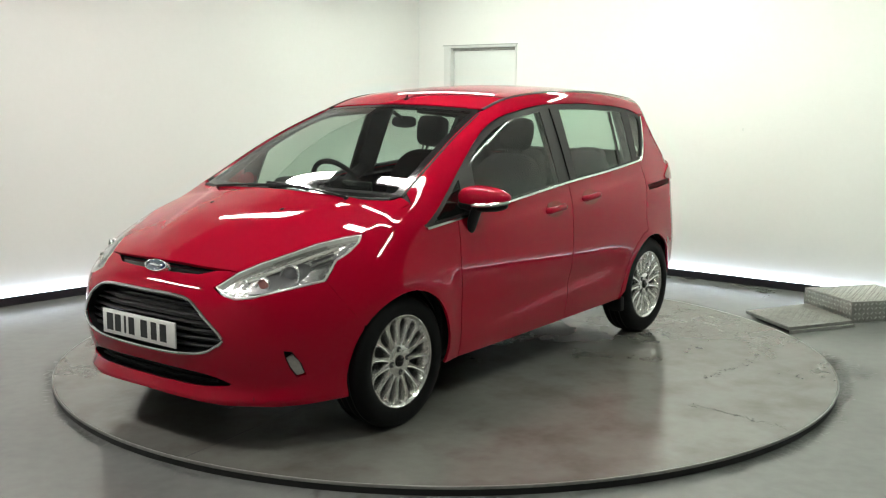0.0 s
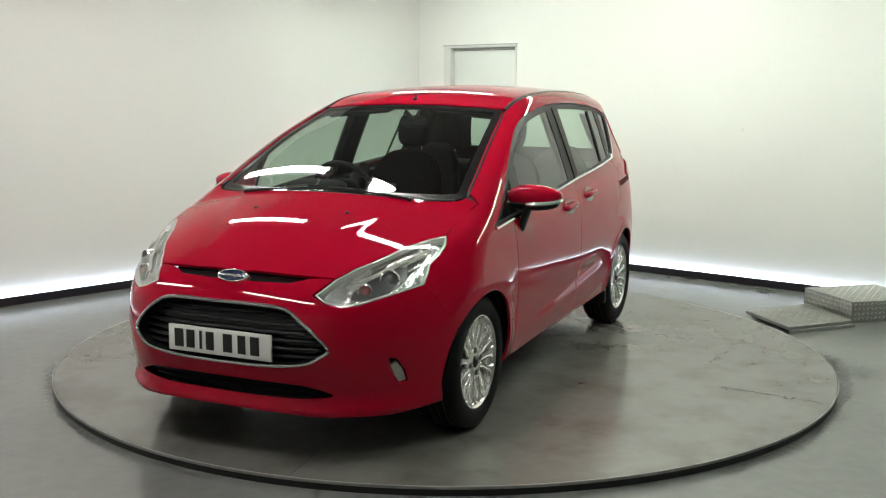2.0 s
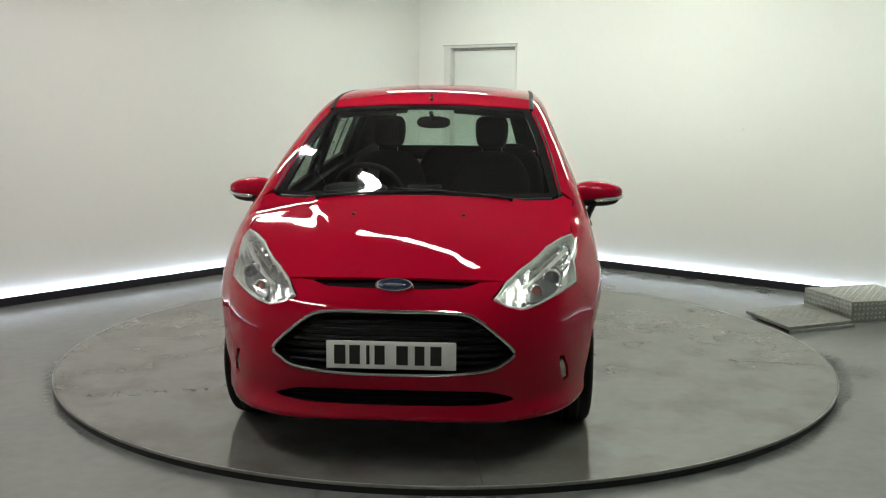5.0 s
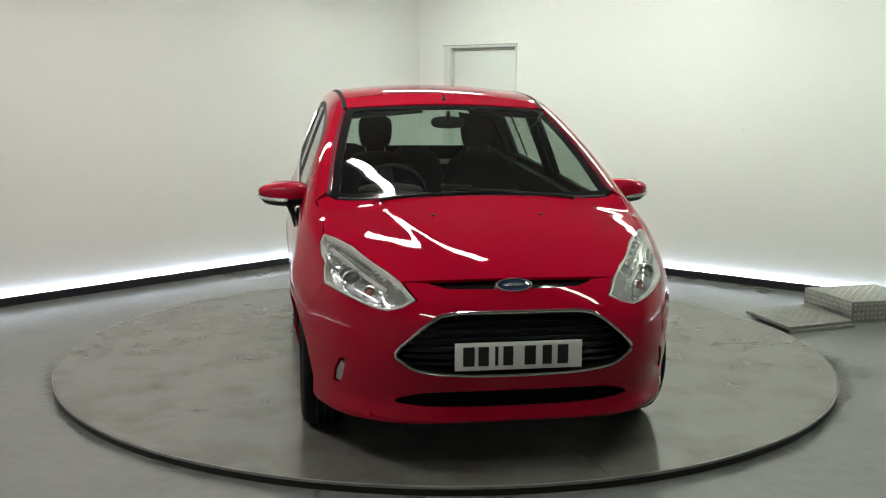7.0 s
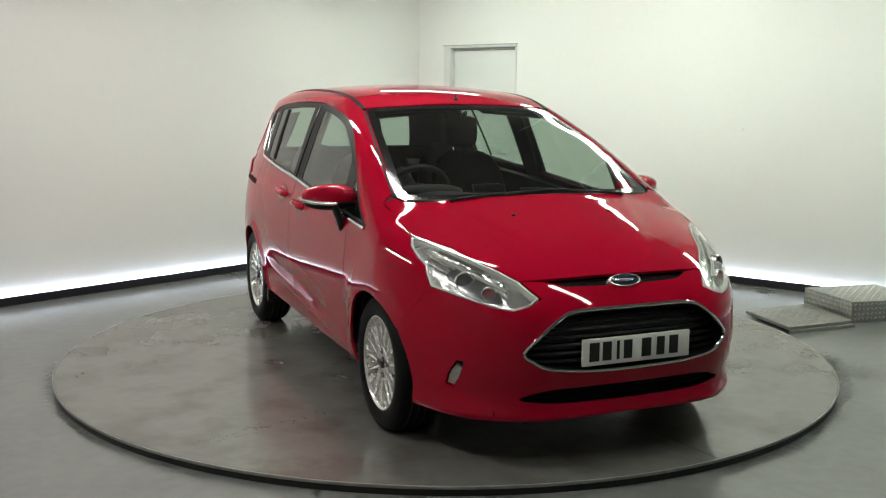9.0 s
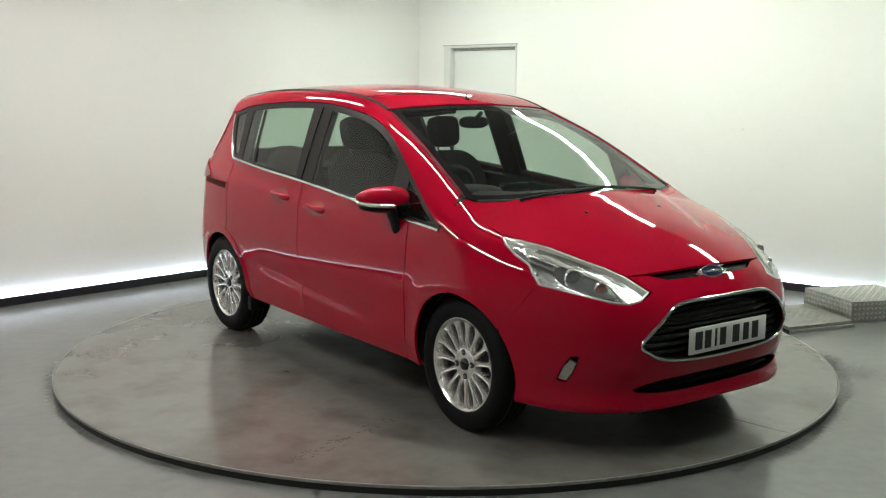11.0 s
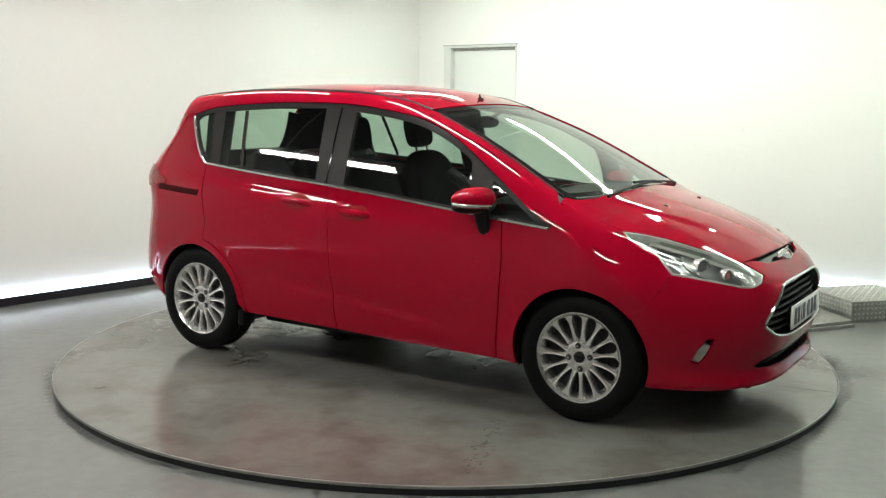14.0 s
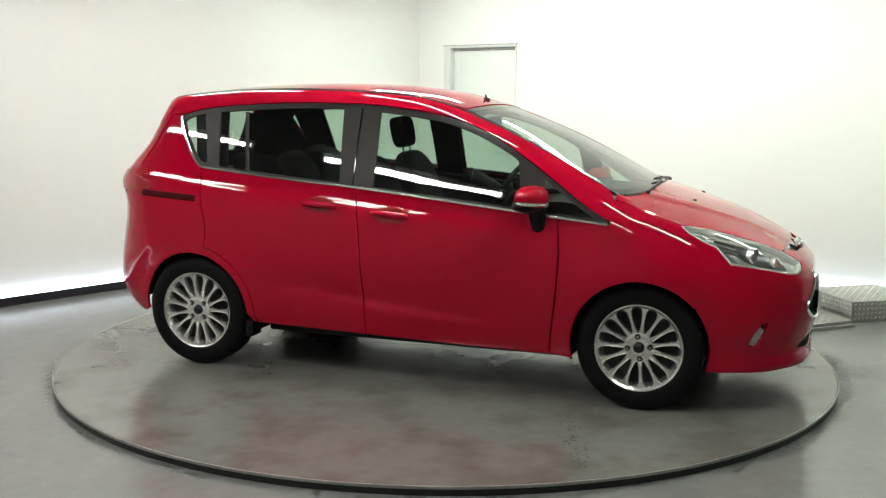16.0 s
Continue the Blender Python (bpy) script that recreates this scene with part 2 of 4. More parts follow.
def tube_light(p, q, z, mat):
    """a bare fluorescent batten hung under the ceiling from p to q"""
    p, q = Vector((*p, z)), Vector((*q, z))
    d = (q - p).normalized()
    L = (q - p).length
    e = new("strip_light")
    e.matrix_world = Matrix.Translation(p) @ d.to_track_quat("X", "Z").to_matrix().to_4x4()
    tagged(e, "long white fluorescent strip light below the ceiling", "strip light", group="strip lights")
    part("housing", box(0, L, -0.045, 0.045, 0.0, 0.05, 0.006), M_WHITE, e)
    part("tube", turned(join(box(0.02, L - 0.02, -0.035, 0.035, -0.03, 0.0, 0.012)), Matrix.Identity(4)), mat, e, "glowing white fluorescent tube")
    for x in (0.01, L - 0.01):
        part("end_cap", box(x - 0.014, x + 0.014, -0.04, 0.04, -0.036, 0.002, 0.004), M_WHITE, e)
    for x in (L * 0.2, L * 0.8):
        part("hanger", box(x - 0.006, x + 0.006, -0.006, 0.006, 0.05, ROOM_H - z + 0.001), M_WHITE, e, smooth=False)


def turntable():
    t = new("turntable")
    t.location = (0.024, 0, 0)
    tagged(t, "round grey steel car turntable with worn pale rim", "turntable")
    R = 2.259
    part("deck", lathe([(0, TABLE_Z - 0.03), (R - 0.035, TABLE_Z - 0.03), (R - 0.035, TABLE_Z - 0.014), (R - 0.0084, TABLE_Z - 0.003), (R - 0.009, TABLE_Z), (0, TABLE_Z)], 160), M_TABLE, t)
    part("rim", lathe([(R - 0.03, TABLE_Z - 0.012), (R, TABLE_Z - 0.012), (R + 0.001, TABLE_Z - 0.002), (R - 0.001, TABLE_Z + 0.001), (R - 0.006, TABLE_Z + 0.001), (R - 0.008, TABLE_Z - 0.004), (R - 0.03, TABLE_Z - 0.004)], 160, True), M_RIM, t, "thin worn bare metal rim strip")
    part("skirt", lathe([(R - 0.02, 0.001), (R - 0.006, 0.001), (R - 0.006, TABLE_Z - 0.012), (R - 0.02, TABLE_Z - 0.012)], 160, True), M_SKIRT, t, "black rubber skirt round the edge")
    part("seam", turned(box(-R + 0.02, R - 0.02, -0.0025, 0.0025, TABLE_Z - 0.004, TABLE_Z + 0.0006), pose(0, 0, 0, 0, 0, 7.9)), M_SKIRT, t, "thin dark joint across the deck", smooth=False)
    # flakes of rubber left by tyres
    rng = random.Random(11)
    bm = bmesh.new()
    for a, b, n, wide in (((1.21, -1.75), (1.00, -1.06), 60, 0.05), ((0.17, 1.68), (0.245, 2.2), 60, 0.02), ((-0.30, 1.55), (-0.95, 1.62), 40, 0.03), ((-1.1, 1.2), (-1.5, 0.9), 30, 0.06)):
        d = Vector((b[0] - a[0], b[1] - a[1], 0))
        v = Vector((-d.y, d.x, 0)).normalized()
        for k in range(n):
            c = Vector((*a, TABLE_Z + 0.0005 + 0.0004 * k / n)) + d * rng.random() + v * rng.choice((-1, 0.2, 1)) * rng.gauss(wide * 0.6, wide * 0.3)
            L, w = rng.uniform(0.006, 0.026), rng.uniform(0.002, 0.006)
            q = rng.uniform(0, 3.1)
            u, p = Vector((math.cos(q), math.sin(q), 0)), Vector((-math.sin(q), math.cos(q), 0))
            bm.faces.new([bm.verts.new(c + u * L * e * rng.uniform(0.7, 1.2) + p * w * f) for e, f in ((-1, 0), (-0.4, -1), (0.5, -0.7), (1, 0.1), (0.3, 1), (-0.6, 0.6))])
    tagged(part("tyre_marks", bm, M_TYREMARK, t, "flaky dark rubber marks left by tyres", smooth=False), kind="stuff")
    return t


def tread_bars(x0, x1, y0, y1, step=0.034):
    """five-bar tread pattern as raised lozenges on the plane z = 0"""
    bm = bmesh.new()
    i = 0
    y = y0 + step / 2
    while y < y1:
        x = x0 + step / 2
        j = 0
        while x < x1:
            a = radians(45 if (i + j) % 2 else -45)
            c, s = math.cos(a), math.sin(a)
            pts = [(-0.015, 0, 0), (0, -0.005, 0), (0.015, 0, 0), (0, 0.005, 0)]
            lo = [bm.verts.new((x + c * u - s * v, y + s * u + c * v, 0)) for u, v, _ in pts]
            hi = [bm.verts.new((x + (c * u - s * v) * 0.6, y + (s * u + c * v) * 0.6, 0.003)) for u, v, _ in pts]
            bm.faces.new(hi)
            for k in range(4):
                bm.faces.new((lo[k], lo[(k + 1) % 4], hi[(k + 1) % 4], hi[k]))
            x += step
            j += 1
        y += step
        i += 1
    return bm


def step_box():
    b = new("tread_plate_box")
    b.matrix_world = pose(2.885, 0.90, 0, 0, 0, 15)
    tagged(b, "low box covered in shiny aluminium tread plate", "box")
    L, D, h = 0.62, 0.56, 0.15
    part("cover", box(0, L, 0, D, 0, h, 0.004), M_ALU, b)
    part("top_tread", turned(tread_bars(0.01, L - 0.01, 0.01, D - 0.01), pose(0, 0, h)), M_TREAD, b, smooth=False)
    part("front_tread", turned(tread_bars(0.01, L - 0.01, 0.01, h - 0.005), pose(0, 0, 0, 90)), M_TREAD, b, smooth=False)
    part("side_tread", turned(tread_bars(0.01, D - 0.01, 0.01, h - 0.005), pose(0, D, 0, 90, 0, -90)), M_TREAD, b, smooth=False)
    r = new("ramp_plate")
    tagged(r, "thin dull metal bridging plate beside the turntable", "plate")
    poly = [(2.33, 0.56), (2.85, 0.785), (2.735, 1.37), (2.20, 1.09)]
    part("plate", prism(poly, 0.022, 0.044, 0.003), M_ALU, r, smooth=False)
    part("tread", turned(tread_bars(0.03, 0.50, 0.03, 0.50), Matrix.Translation((2.345, 0.587, 0.044)) @ pose(0, 0, 0, 0, 0, 19)), M_ALU, r, smooth=False)
    part("edge_bar", prism([(2.335, 0.545), (2.85, 0.76), (2.85, 0.785), (2.335, 0.57)], 0.0, 0.0215, 0.003), M_RIM, r, smooth=False)
    part("packer", prism([(2.385, 0.625), (2.80, 0.805), (2.70, 1.31), (2.285, 1.09)], 0.0, 0.0221), M_SKIRT, r, smooth=False)


def scuffs():
    """dark rubber marks on the floor round the turntable's edge"""
    rng = random.Random(4)
    bm = bmesh.new()
    for lo, hi, n, far in ((-13, -3, 60, 0.08), (-16, 3, 80, 0.04), (-60, -16, 110, 0.028), (-120, -60, 60, 0.018), (183, 206, 26, 0.022), (206, 240, 34, 0.015)):
        for _ in range(n):
            a = radians(rng.uniform(lo, hi))
            r = 2.272 + abs(rng.gauss(0, far))
            L, w = rng.uniform(0.010, 0.045), rng.uniform(0.004, 0.011)
            c = Vector((0.024 + r * math.cos(a), r * math.sin(a), 0.0008 + rng.random() * 0.0006))
            d = a + rng.uniform(-0.6, 0.6) + (1.4 if rng.random() < 0.4 else 0)
            u, v = Vector((math.cos(d), math.sin(d), 0)), Vector((-math.sin(d), math.cos(d), 0))
            ring = [(-L, 0), (-L * 0.4, -w), (L * 0.3, -w * 0.7), (L, -w * 0.2), (L * 0.8, w * 0.5), (0, w), (-L * 0.6, w * 0.6)]
            bm.faces.new([bm.verts.new(c + u * p * rng.uniform(0.8, 1.1) + v * q) for p, q in ring])
    ob = part("floor_scuffs", bm, M_SCUFF, smooth=False)
    tagged(ob, "dark rubber scuff marks on the floor", "scuff marks", kind="stuff")


room()
scuffs()
for a, b in (((-3.9, -0.6), (-2.85, -1.6)), ((-2.35, -2.0), (-1.25, -3.0)), ((-2.2, 1.32), (-1.15, 0.3)), ((-0.75, -0.1), (0.4, -1.1)),
             ((0.9, 2.2), (2.1, 1.0)), ((2.55, 0.6), (3.7, -0.45)), ((-0.6, 3.3), (0.45, 2.35)), ((-0.5, -3.65), (0.05, -4.15)), ((0.95, -1.6), (2.05, -2.6))):
    tube_light(a, b, 2.64, M_TUBE_COOL if a[0] + b[0] > 2 or a[1] > 3 else M_TUBE)
TABLE = turntable()
step_box()
# ---------- the car: one smooth body form, cut into panels ----------
# car space: x forward from the middle of the wheelbase, y to its left, z up from the ground
OX, OY = 0.078, -0.042
AXLE, HUB_Z, ARCH_R = 1.2445, 0.312, 0.336

top_line = curve_of([(2.3, 0.50), (2.12, 0.66), (2.0, 0.745), (1.9, 0.80), (1.75, 0.875), (1.6, 0.935), (1.43, 0.993), (1.3, 1.035), (1.2, 1.07), (1.0, 1.17), (0.8, 1.27),
                     (0.6, 1.36), (0.4, 1.435), (0.2, 1.503), (0.0, 1.552), (-0.3, 1.583), (-0.7, 1.594), (-1.1, 1.580), (-1.5, 1.54), (-1.8, 1.49), (-2.3, 1.40)])
crown = curve_of([(2.3, 0.10), (1.9, 0.10), (1.5, 0.09), (1.2, 0.085), (0.8, 0.08), (0.3, 0.070), (0.0, 0.066), (-0.6, 0.068), (-1.5, 0.055), (-2.3, 0.05)])
half_width = curve_of([(0.0, 0.70), (0.18, 0.79), (0.26, 0.826), (0.36, 0.848), (0.48, 0.860), (0.58, 0.872), (0.68, 0.874), (0.8, 0.866), (0.9, 0.850), (0.97, 0.832),
                       (1.03, 0.812), (1.1, 0.787), (1.2, 0.7505), (1.3, 0.7125), (1.4, 0.672), (1.5, 0.628), (1.6, 0.58), (1.8, 0.46)])
taper = curve_of([(2.3, 0.17), (2.0, 0.085), (1.7, 0.036), (1.4, 0.006), (1.1, 0.0), (0.0, 0.0), (-0.8, 0.0), (-1.2, 0.010), (-1.5, 0.032), (-1.75, 0.07), (-2.0, 0.13), (-2.3, 0.22)])
nose = curve_of([(0.0, 1.90), (0.16, 1.978), (0.205, 2.036), (0.235, 2.050), (0.275, 2.034), (0.32, 2.036), (0.4, 2.060), (0.5, 2.07), (0.6, 2.062), (0.68, 2.036), (0.75, 1.99), (0.82, 1.92), (0.95, 1.75), (1.2, 1.4), (1.8, 0.6)])
tail = curve_of([(0.0, 1.75), (0.25, 1.86), (0.32, 1.93), (0.42, 1.985), (0.55, 1.985), (0.68, 1.965), (0.8, 1.945), (0.9, 1.94), (1.0, 1.955), (1.06, 1.935), (1.12, 1.885), (1.25, 1.76), (1.4, 1.67), (1.5, 1.625), (1.8, 1.5)])
blend = curve_of([(2.3, 0.10), (1.5, 0.10), (1.1, 0.10), (0.7, 0.09), (0.2, 0.075), (-0.5, 0.07), (-1.5, 0.07), (-2.3, 0.08)])


def smax(a, b, k):
    h = np.clip(0.5 + 0.5 * (a - b) / k, 0, 1)
    return b * (1 - h) + a * h + k * h * (1 - h)


def form(x, y, z):
    """negative inside the body"""
    y = np.abs(y)
    w = half_width(z) - taper(x)
    for ax in (AXLE, -AXLE):
        r = np.hypot(x - ax, z - HUB_Z)
        w = w + 0.012 * np.exp(-((r - ARCH_R) / 0.055) ** 2) * (z < 2)
    side = y - w
    zt = top_line(x) - crown(x) * (y / 0.75) ** 2
    slope = (top_line(x + 0.02) - top_line(x - 0.02)) / 0.04
    top = (z - zt) / np.sqrt(1 + slope ** 2)
    front = (x - nose(z) + 0.26 * (y / 0.7) ** 4) * 0.85
    back = (-x - tail(z) + 0.16 * (y / 0.7) ** 4) * 0.9
    g = smax(side, top, blend(x))
    g = smax(g, front, 0.07)
    return smax(g, back, 0.07)


def normal_at(P):
    h = 0.006
    n = np.stack([form(P[:, 0] + h, P[:, 1], P[:, 2]) - form(P[:, 0] - h, P[:, 1], P[:, 2]),
                  form(P[:, 0], P[:, 1] + h, P[:, 2]) - form(P[:, 0], P[:, 1] - h, P[:, 2]),
                  form(P[:, 0], P[:, 1], P[:, 2] + h) - form(P[:, 0], P[:, 1], P[:, 2] - h)], 1)
    return n / np.linalg.norm(n, axis=1, keepdims=True)


def onto(P, d):
    """the places where lines through P along d (which points out of the body) leave it"""
    d = np.array(d, float)
    d = d / np.linalg.norm(d)
    P = np.asarray(P, float)
    hi = np.full(len(P), 3.0)
    lo = np.full(len(P), -0.0)
    s = np.linspace(3.0, 0.0, 90)
    done = np.zeros(len(P), bool)
    prev = np.full(len(P), 3.0)
    for v in s:
        g = form(*(P + d * v).T)
        hit = (~done) & (g < 0)
        hi[hit], lo[hit] = prev[hit], v
        done |= hit
        prev = np.where(done, prev, v)
    for _ in range(24):
        m = (lo + hi) / 2
        inside = form(*(P + d * m[:, None]).T) < 0
        lo, hi = np.where(inside, m, lo), np.where(inside, hi, m)
    return P + d * lo[:, None]


# the three ways to look at the body: 2D outline -> places inside it, and the way out
def side_view(s):
    return lambda q: np.stack([q[:, 0], np.zeros(len(q)), q[:, 1]], 1), (0, s, 0)


def top_view():
    return lambda q: np.stack([q[:, 0], q[:, 1], np.full(len(q), 0.45)], 1), (0, 0, 1)


def front_view(s=1):
    return lambda q: np.stack([np.full(len(q), 0.6), q[:, 0], q[:, 1]], 1), (1, 0, 0)


def corner_view(s, a=45):
    """from the front corner: u runs towards the car's side, v is the height"""
    c, q_ = math.cos(radians(a)), math.sin(radians(a))
    return lambda q: np.stack([0.75 - q_ * q[:, 0], s * (0.0 + c * q[:, 0]), q[:, 1]], 1), (c, s * q_, 0)


LAMP_TILT = radians(42)


def lamp_axes(s):
    r, c, q = math.sqrt(0.5), math.cos(LAMP_TILT), math.sin(LAMP_TILT)
    return np.array([-r, s * r, 0]), np.array([-r * q, -s * r * q, c]), np.array([r * c, s * r * c, q])


def lamp_view(s):
    """from above the front corner"""
    a, b, d = lamp_axes(s)
    return lambda q: np.array([1.2, s * 0.3, 0.6]) + q[:, :1] * a + q[:, 1:] * b, tuple(d)


def rail_view(s):
    """from half above: u runs along the car, v climbs towards the roof's middle"""
    r = math.sqrt(0.5)
    return lambda q: np.stack([q[:, 0], -s * r * q[:, 1], 1.0 + r * q[:, 1]], 1), (0, s * r, r)


def rear_view():
    return lambda q: np.stack([np.full(len(q), -0.6), q[:, 0], q[:, 1]], 1), (-1, 0, 0)


def grid_of(outline, step, holes=()):
    bm = bmesh.new()
    edges = []
    for loop in (outline, *holes):
        vs = [bm.verts.new((u, v, 0)) for u, v in loop]
        edges += [bm.edges.new((vs[i], vs[(i + 1) % len(vs)])) for i in range(len(vs))]
    bmesh.ops.triangle_fill(bm, use_beauty=True, use_dissolve=False, edges=edges)
    q = np.array(outline)
    for axis in (0, 1):
        lo, hi = q[:, axis].min(), q[:, axis].max()
        n = max(1, int((hi - lo) / step))
        for i in range(1, n):
            co, no = [0, 0, 0], [0, 0, 0]
            co[axis], no[axis] = lo + (hi - lo) * i / n, 1
            bmesh.ops.bisect_plane(bm, geom=bm.verts[:] + bm.edges[:] + bm.faces[:], dist=1e-5, plane_co=co, plane_no=no)
    bmesh.ops.remove_doubles(bm, verts=bm.verts[:], dist=2e-4)
    return bm


def panel(name, outline, view, mat, parent, label="", step=0.035, lift=0.0, depth=0.014, holes=(), relief=None):
    """a sheet on the body form with the given outline, its edges folded inwards"""
    bm = grid_of(outline, step, holes)
    to3, way = view
    bm.verts.ensure_lookup_table()
    q = np.array([v.co[:2] for v in bm.verts])
    P = onto(to3(q), way)
    N = normal_at(P)
    off = np.full(len(P), lift)
    if relief is not None:
        off = off + relief(P)
        h = 0.003
        g = np.stack([(relief(P + e) - relief(P - e)) / (2 * h) for e in np.eye(3) * h], 1)
        g = g - np.sum(g * N, 1, keepdims=True) * N
    P = P + N * off[:, None]
    if relief is not None:
        N = N - g
        N = N / np.linalg.norm(N, axis=1, keepdims=True)
    faces = []
    w = np.array(way, float)
    for f in bm.faces:
        idx = [v.index for v in f.verts]
        ring = P[idx]
        if np.dot(np.cross(ring, np.roll(ring, -1, 0)).sum(0), w) < 0:
            idx = idx[::-1]
        faces.append(idx)
    verts = [tuple(p) for p in P]
    norms = [tuple(n) for n in N]
    rim = {}
    count = {}
    for f in faces:
        for i in range(len(f)):
            count[frozenset((f[i], f[i - 1]))] = count.get(frozenset((f[i], f[i - 1])), 0) + 1
    extra = []
    for f in faces:
        for i in range(len(f)):
            a, b = f[i - 1], f[i]
            if count[frozenset((a, b))] == 1:
                e = P[b] - P[a]
                out = np.cross(e, N[a])
                out = out / (np.linalg.norm(out) + 1e-9)
                base = len(verts)
                for k, p in ((a, P[a]), (b, P[b]), (b, P[b] - N[b] * depth), (a, P[a] - N[a] * depth)):
                    verts.append(tuple(p))
                    norms.append(tuple(out))
                extra.append((base + 1, base, base + 3, base + 2))
    bm.free()
    back = []
    if mat is M_RED:
        base = len(verts)
        verts += [tuple(p) for p in P - N * depth]
        norms += [tuple(-n) for n in N]
        back = [[base + i for i in f[::-1]] for f in faces]
    me = bpy.data.meshes.new(name)
    me.from_pydata(verts, [], faces + extra + back)
    me.materials.append(mat)
    if back:
        me.materials.append(M_TRIM)
        me.polygons.foreach_set("material_index", [0] * len(faces + extra) + [1] * len(back))
    me.polygons.foreach_set("use_smooth", [True] * len(me.polygons))
    me.normals_split_custom_set_from_vertices(norms)
    ob = new(name, me)
    ob.parent = parent
    if label:
        tagged(ob, label)
    return ob


def ribbon(name, line, view, width, mat, parent, label="", lift=0.004, thick=0.006):
    """a rounded strip laid on the body along a 2D line"""
    to3, way = view
    q = np.array(line)
    P = onto(to3(q), way)
    N = normal_at(P)
    T = np.gradient(P, axis=0)
    T /= np.linalg.norm(T, axis=1, keepdims=True)
    S = np.cross(N, T)
    sect = [(-0.5, -thick * 1.2), (-0.5, 0.3 * lift), (-0.3, lift), (0.3, lift), (0.5, 0.3 * lift), (0.5, -thick * 1.2)]
    bm = bmesh.new()
    rings = [[bm.verts.new(P[i] + S[i] * a * width + N[i] * b) for a, b in sect] for i in range(len(P))]
    for a, b in zip(rings, rings[1:]):
        for k in range(len(sect)):
            bm.faces.new((a[k], a[(k + 1) % len(sect)], b[(k + 1) % len(sect)], b[k]))
    bm.faces.new(rings[0][::-1])
    bm.faces.new(rings[-1])
    bmesh.ops.recalc_face_normals(bm, faces=bm.faces[:])
    return part(name, bm, mat, parent, label, angle=50)


def arc(cx, cz, r, a0, a1, n=24):
    return [(cx + r * math.cos(radians(a0 + (a1 - a0) * i / n)), cz + r * math.sin(radians(a0 + (a1 - a0) * i / n))) for i in range(n + 1)]


def shrink(loop, d):
    """the outline moved inwards by d"""
    q = np.array(loop)
    area = np.sum(q[:, 0] * np.roll(q[:, 1], -1) - np.roll(q[:, 0], -1) * q[:, 1])
    a, b = q - np.roll(q, 1, 0), np.roll(q, -1, 0) - q
    na = np.stack([-a[:, 1], a[:, 0]], 1) / (np.linalg.norm(a, axis=1, keepdims=True) + 1e-9)
    nb = np.stack([-b[:, 1], b[:, 0]], 1) / (np.linalg.norm(b, axis=1, keepdims=True) + 1e-9)
    m = na + nb
    m /= np.maximum(np.sum(m * na, 1, keepdims=True), 0.5)
    return [tuple(v) for v in q + m * d * (1 if area > 0 else -1)]


CAR = new("car")
CAR.location = (0, 0, TABLE_Z)
tagged(CAR, "glossy red compact family car with silver alloy wheels", "car")

belt = curve_of([(-1.5, 1.16), (-1.30, 1.135), (-1.05, 1.111), (-0.7, 1.080), (-0.26, 1.047), (0.27, 0.997), (0.54, 0.970), (0.81, 0.943), (1.09, 0.917), (1.3, 0.90)])
wtop = curve_of([(-1.6, 1.35), (-1.43, 1.393), (-1.31, 1.428), (-1.12, 1.452), (-0.94, 1.463), (-0.7, 1.473), (-0.43, 1.473), (-0.26, 1.468), (-0.1, 1.454), (0.06, 1.433), (0.22, 1.404),
                 (0.37, 1.355), (0.52, 1.281), (0.67, 1.189), (0.82, 1.088), (0.97, 0.985), (1.09, 0.917)])
sill_line = curve_of([(-1.0, 0.285), (-0.88, 0.277), (-0.36, 0.265), (0.28, 0.250), (0.88, 0.242), (1.0, 0.24)])
GAP = 0.003
REAR_WIN = [(-1.235, 1.130), (-1.275, 1.158), (-1.315, 1.205), (-1.362, 1.275), (-1.405, 1.35), (-1.425, 1.394)]
# outlines in plan: windscreen edge, roof ditch, bonnet edge
WS_BASE = spline([(1.232, 0.0), (1.222, 0.25), (1.178, 0.5), (1.125, 0.655)], 8)
WS_SIDE = spline([(1.085, 0.690), (0.8, 0.650), (0.5, 0.60), (0.30, 0.562)], 8)
WS_TOP = spline([(0.245, 0.54), (0.275, 0.3), (0.285, 0.0)], 8)
DITCH = spline([(0.25, 0.562), (0.1, 0.562), (-0.3, 0.562), (-0.9, 0.555), (-1.4, 0.535), (-1.70, 0.515)], 8)
LAMP = [(-0.577, 0.716), (-0.478, 0.773), (-0.388, 0.808), (-0.25, 0.849), (-0.146, 0.880), (-0.021, 0.905), (0.058, 0.915), (0.042, 0.88), (-0.012, 0.838), (-0.062, 0.812),
        (-0.078, 0.780), (-0.108, 0.735), (-0.196, 0.721), (-0.307, 0.701), (-0.41, 0.680), (-0.49, 0.671), (-0.545, 0.686)]


def divided(loop, n=4):
    """each side of the closed outline cut into n"""
    q = np.array(loop)
    return [tuple(a + (b - a) * i / n) for a, b in zip(q, np.roll(q, -1, 0)) for i in range(n)]


LAMP = divided(LAMP)


def run(fn, x0, x1, n=24, dz=0.0):
    return [(float(x), float(fn(x)) + dz) for x in np.linspace(x0, x1, n)]


def place(view, pts):
    return onto(view[0](np.array(pts, float)), view[1])


def to_corner(P):
    return [((-(p[0] - 0.75) + abs(p[1])) * 0.70711, p[2]) for p in P]


def mirrored(half):
    """closed outline from a half that starts and ends on the middle line"""
    return half + [(a, -b) for a, b in half[::-1][1:-1]]


WS_EDGE = place(top_view(), WS_SIDE)
DITCH_EDGE = place(top_view(), [(x, y + 0.012) for x, y in DITCH])
LAMP_CAR = place(corner_view(1), LAMP)


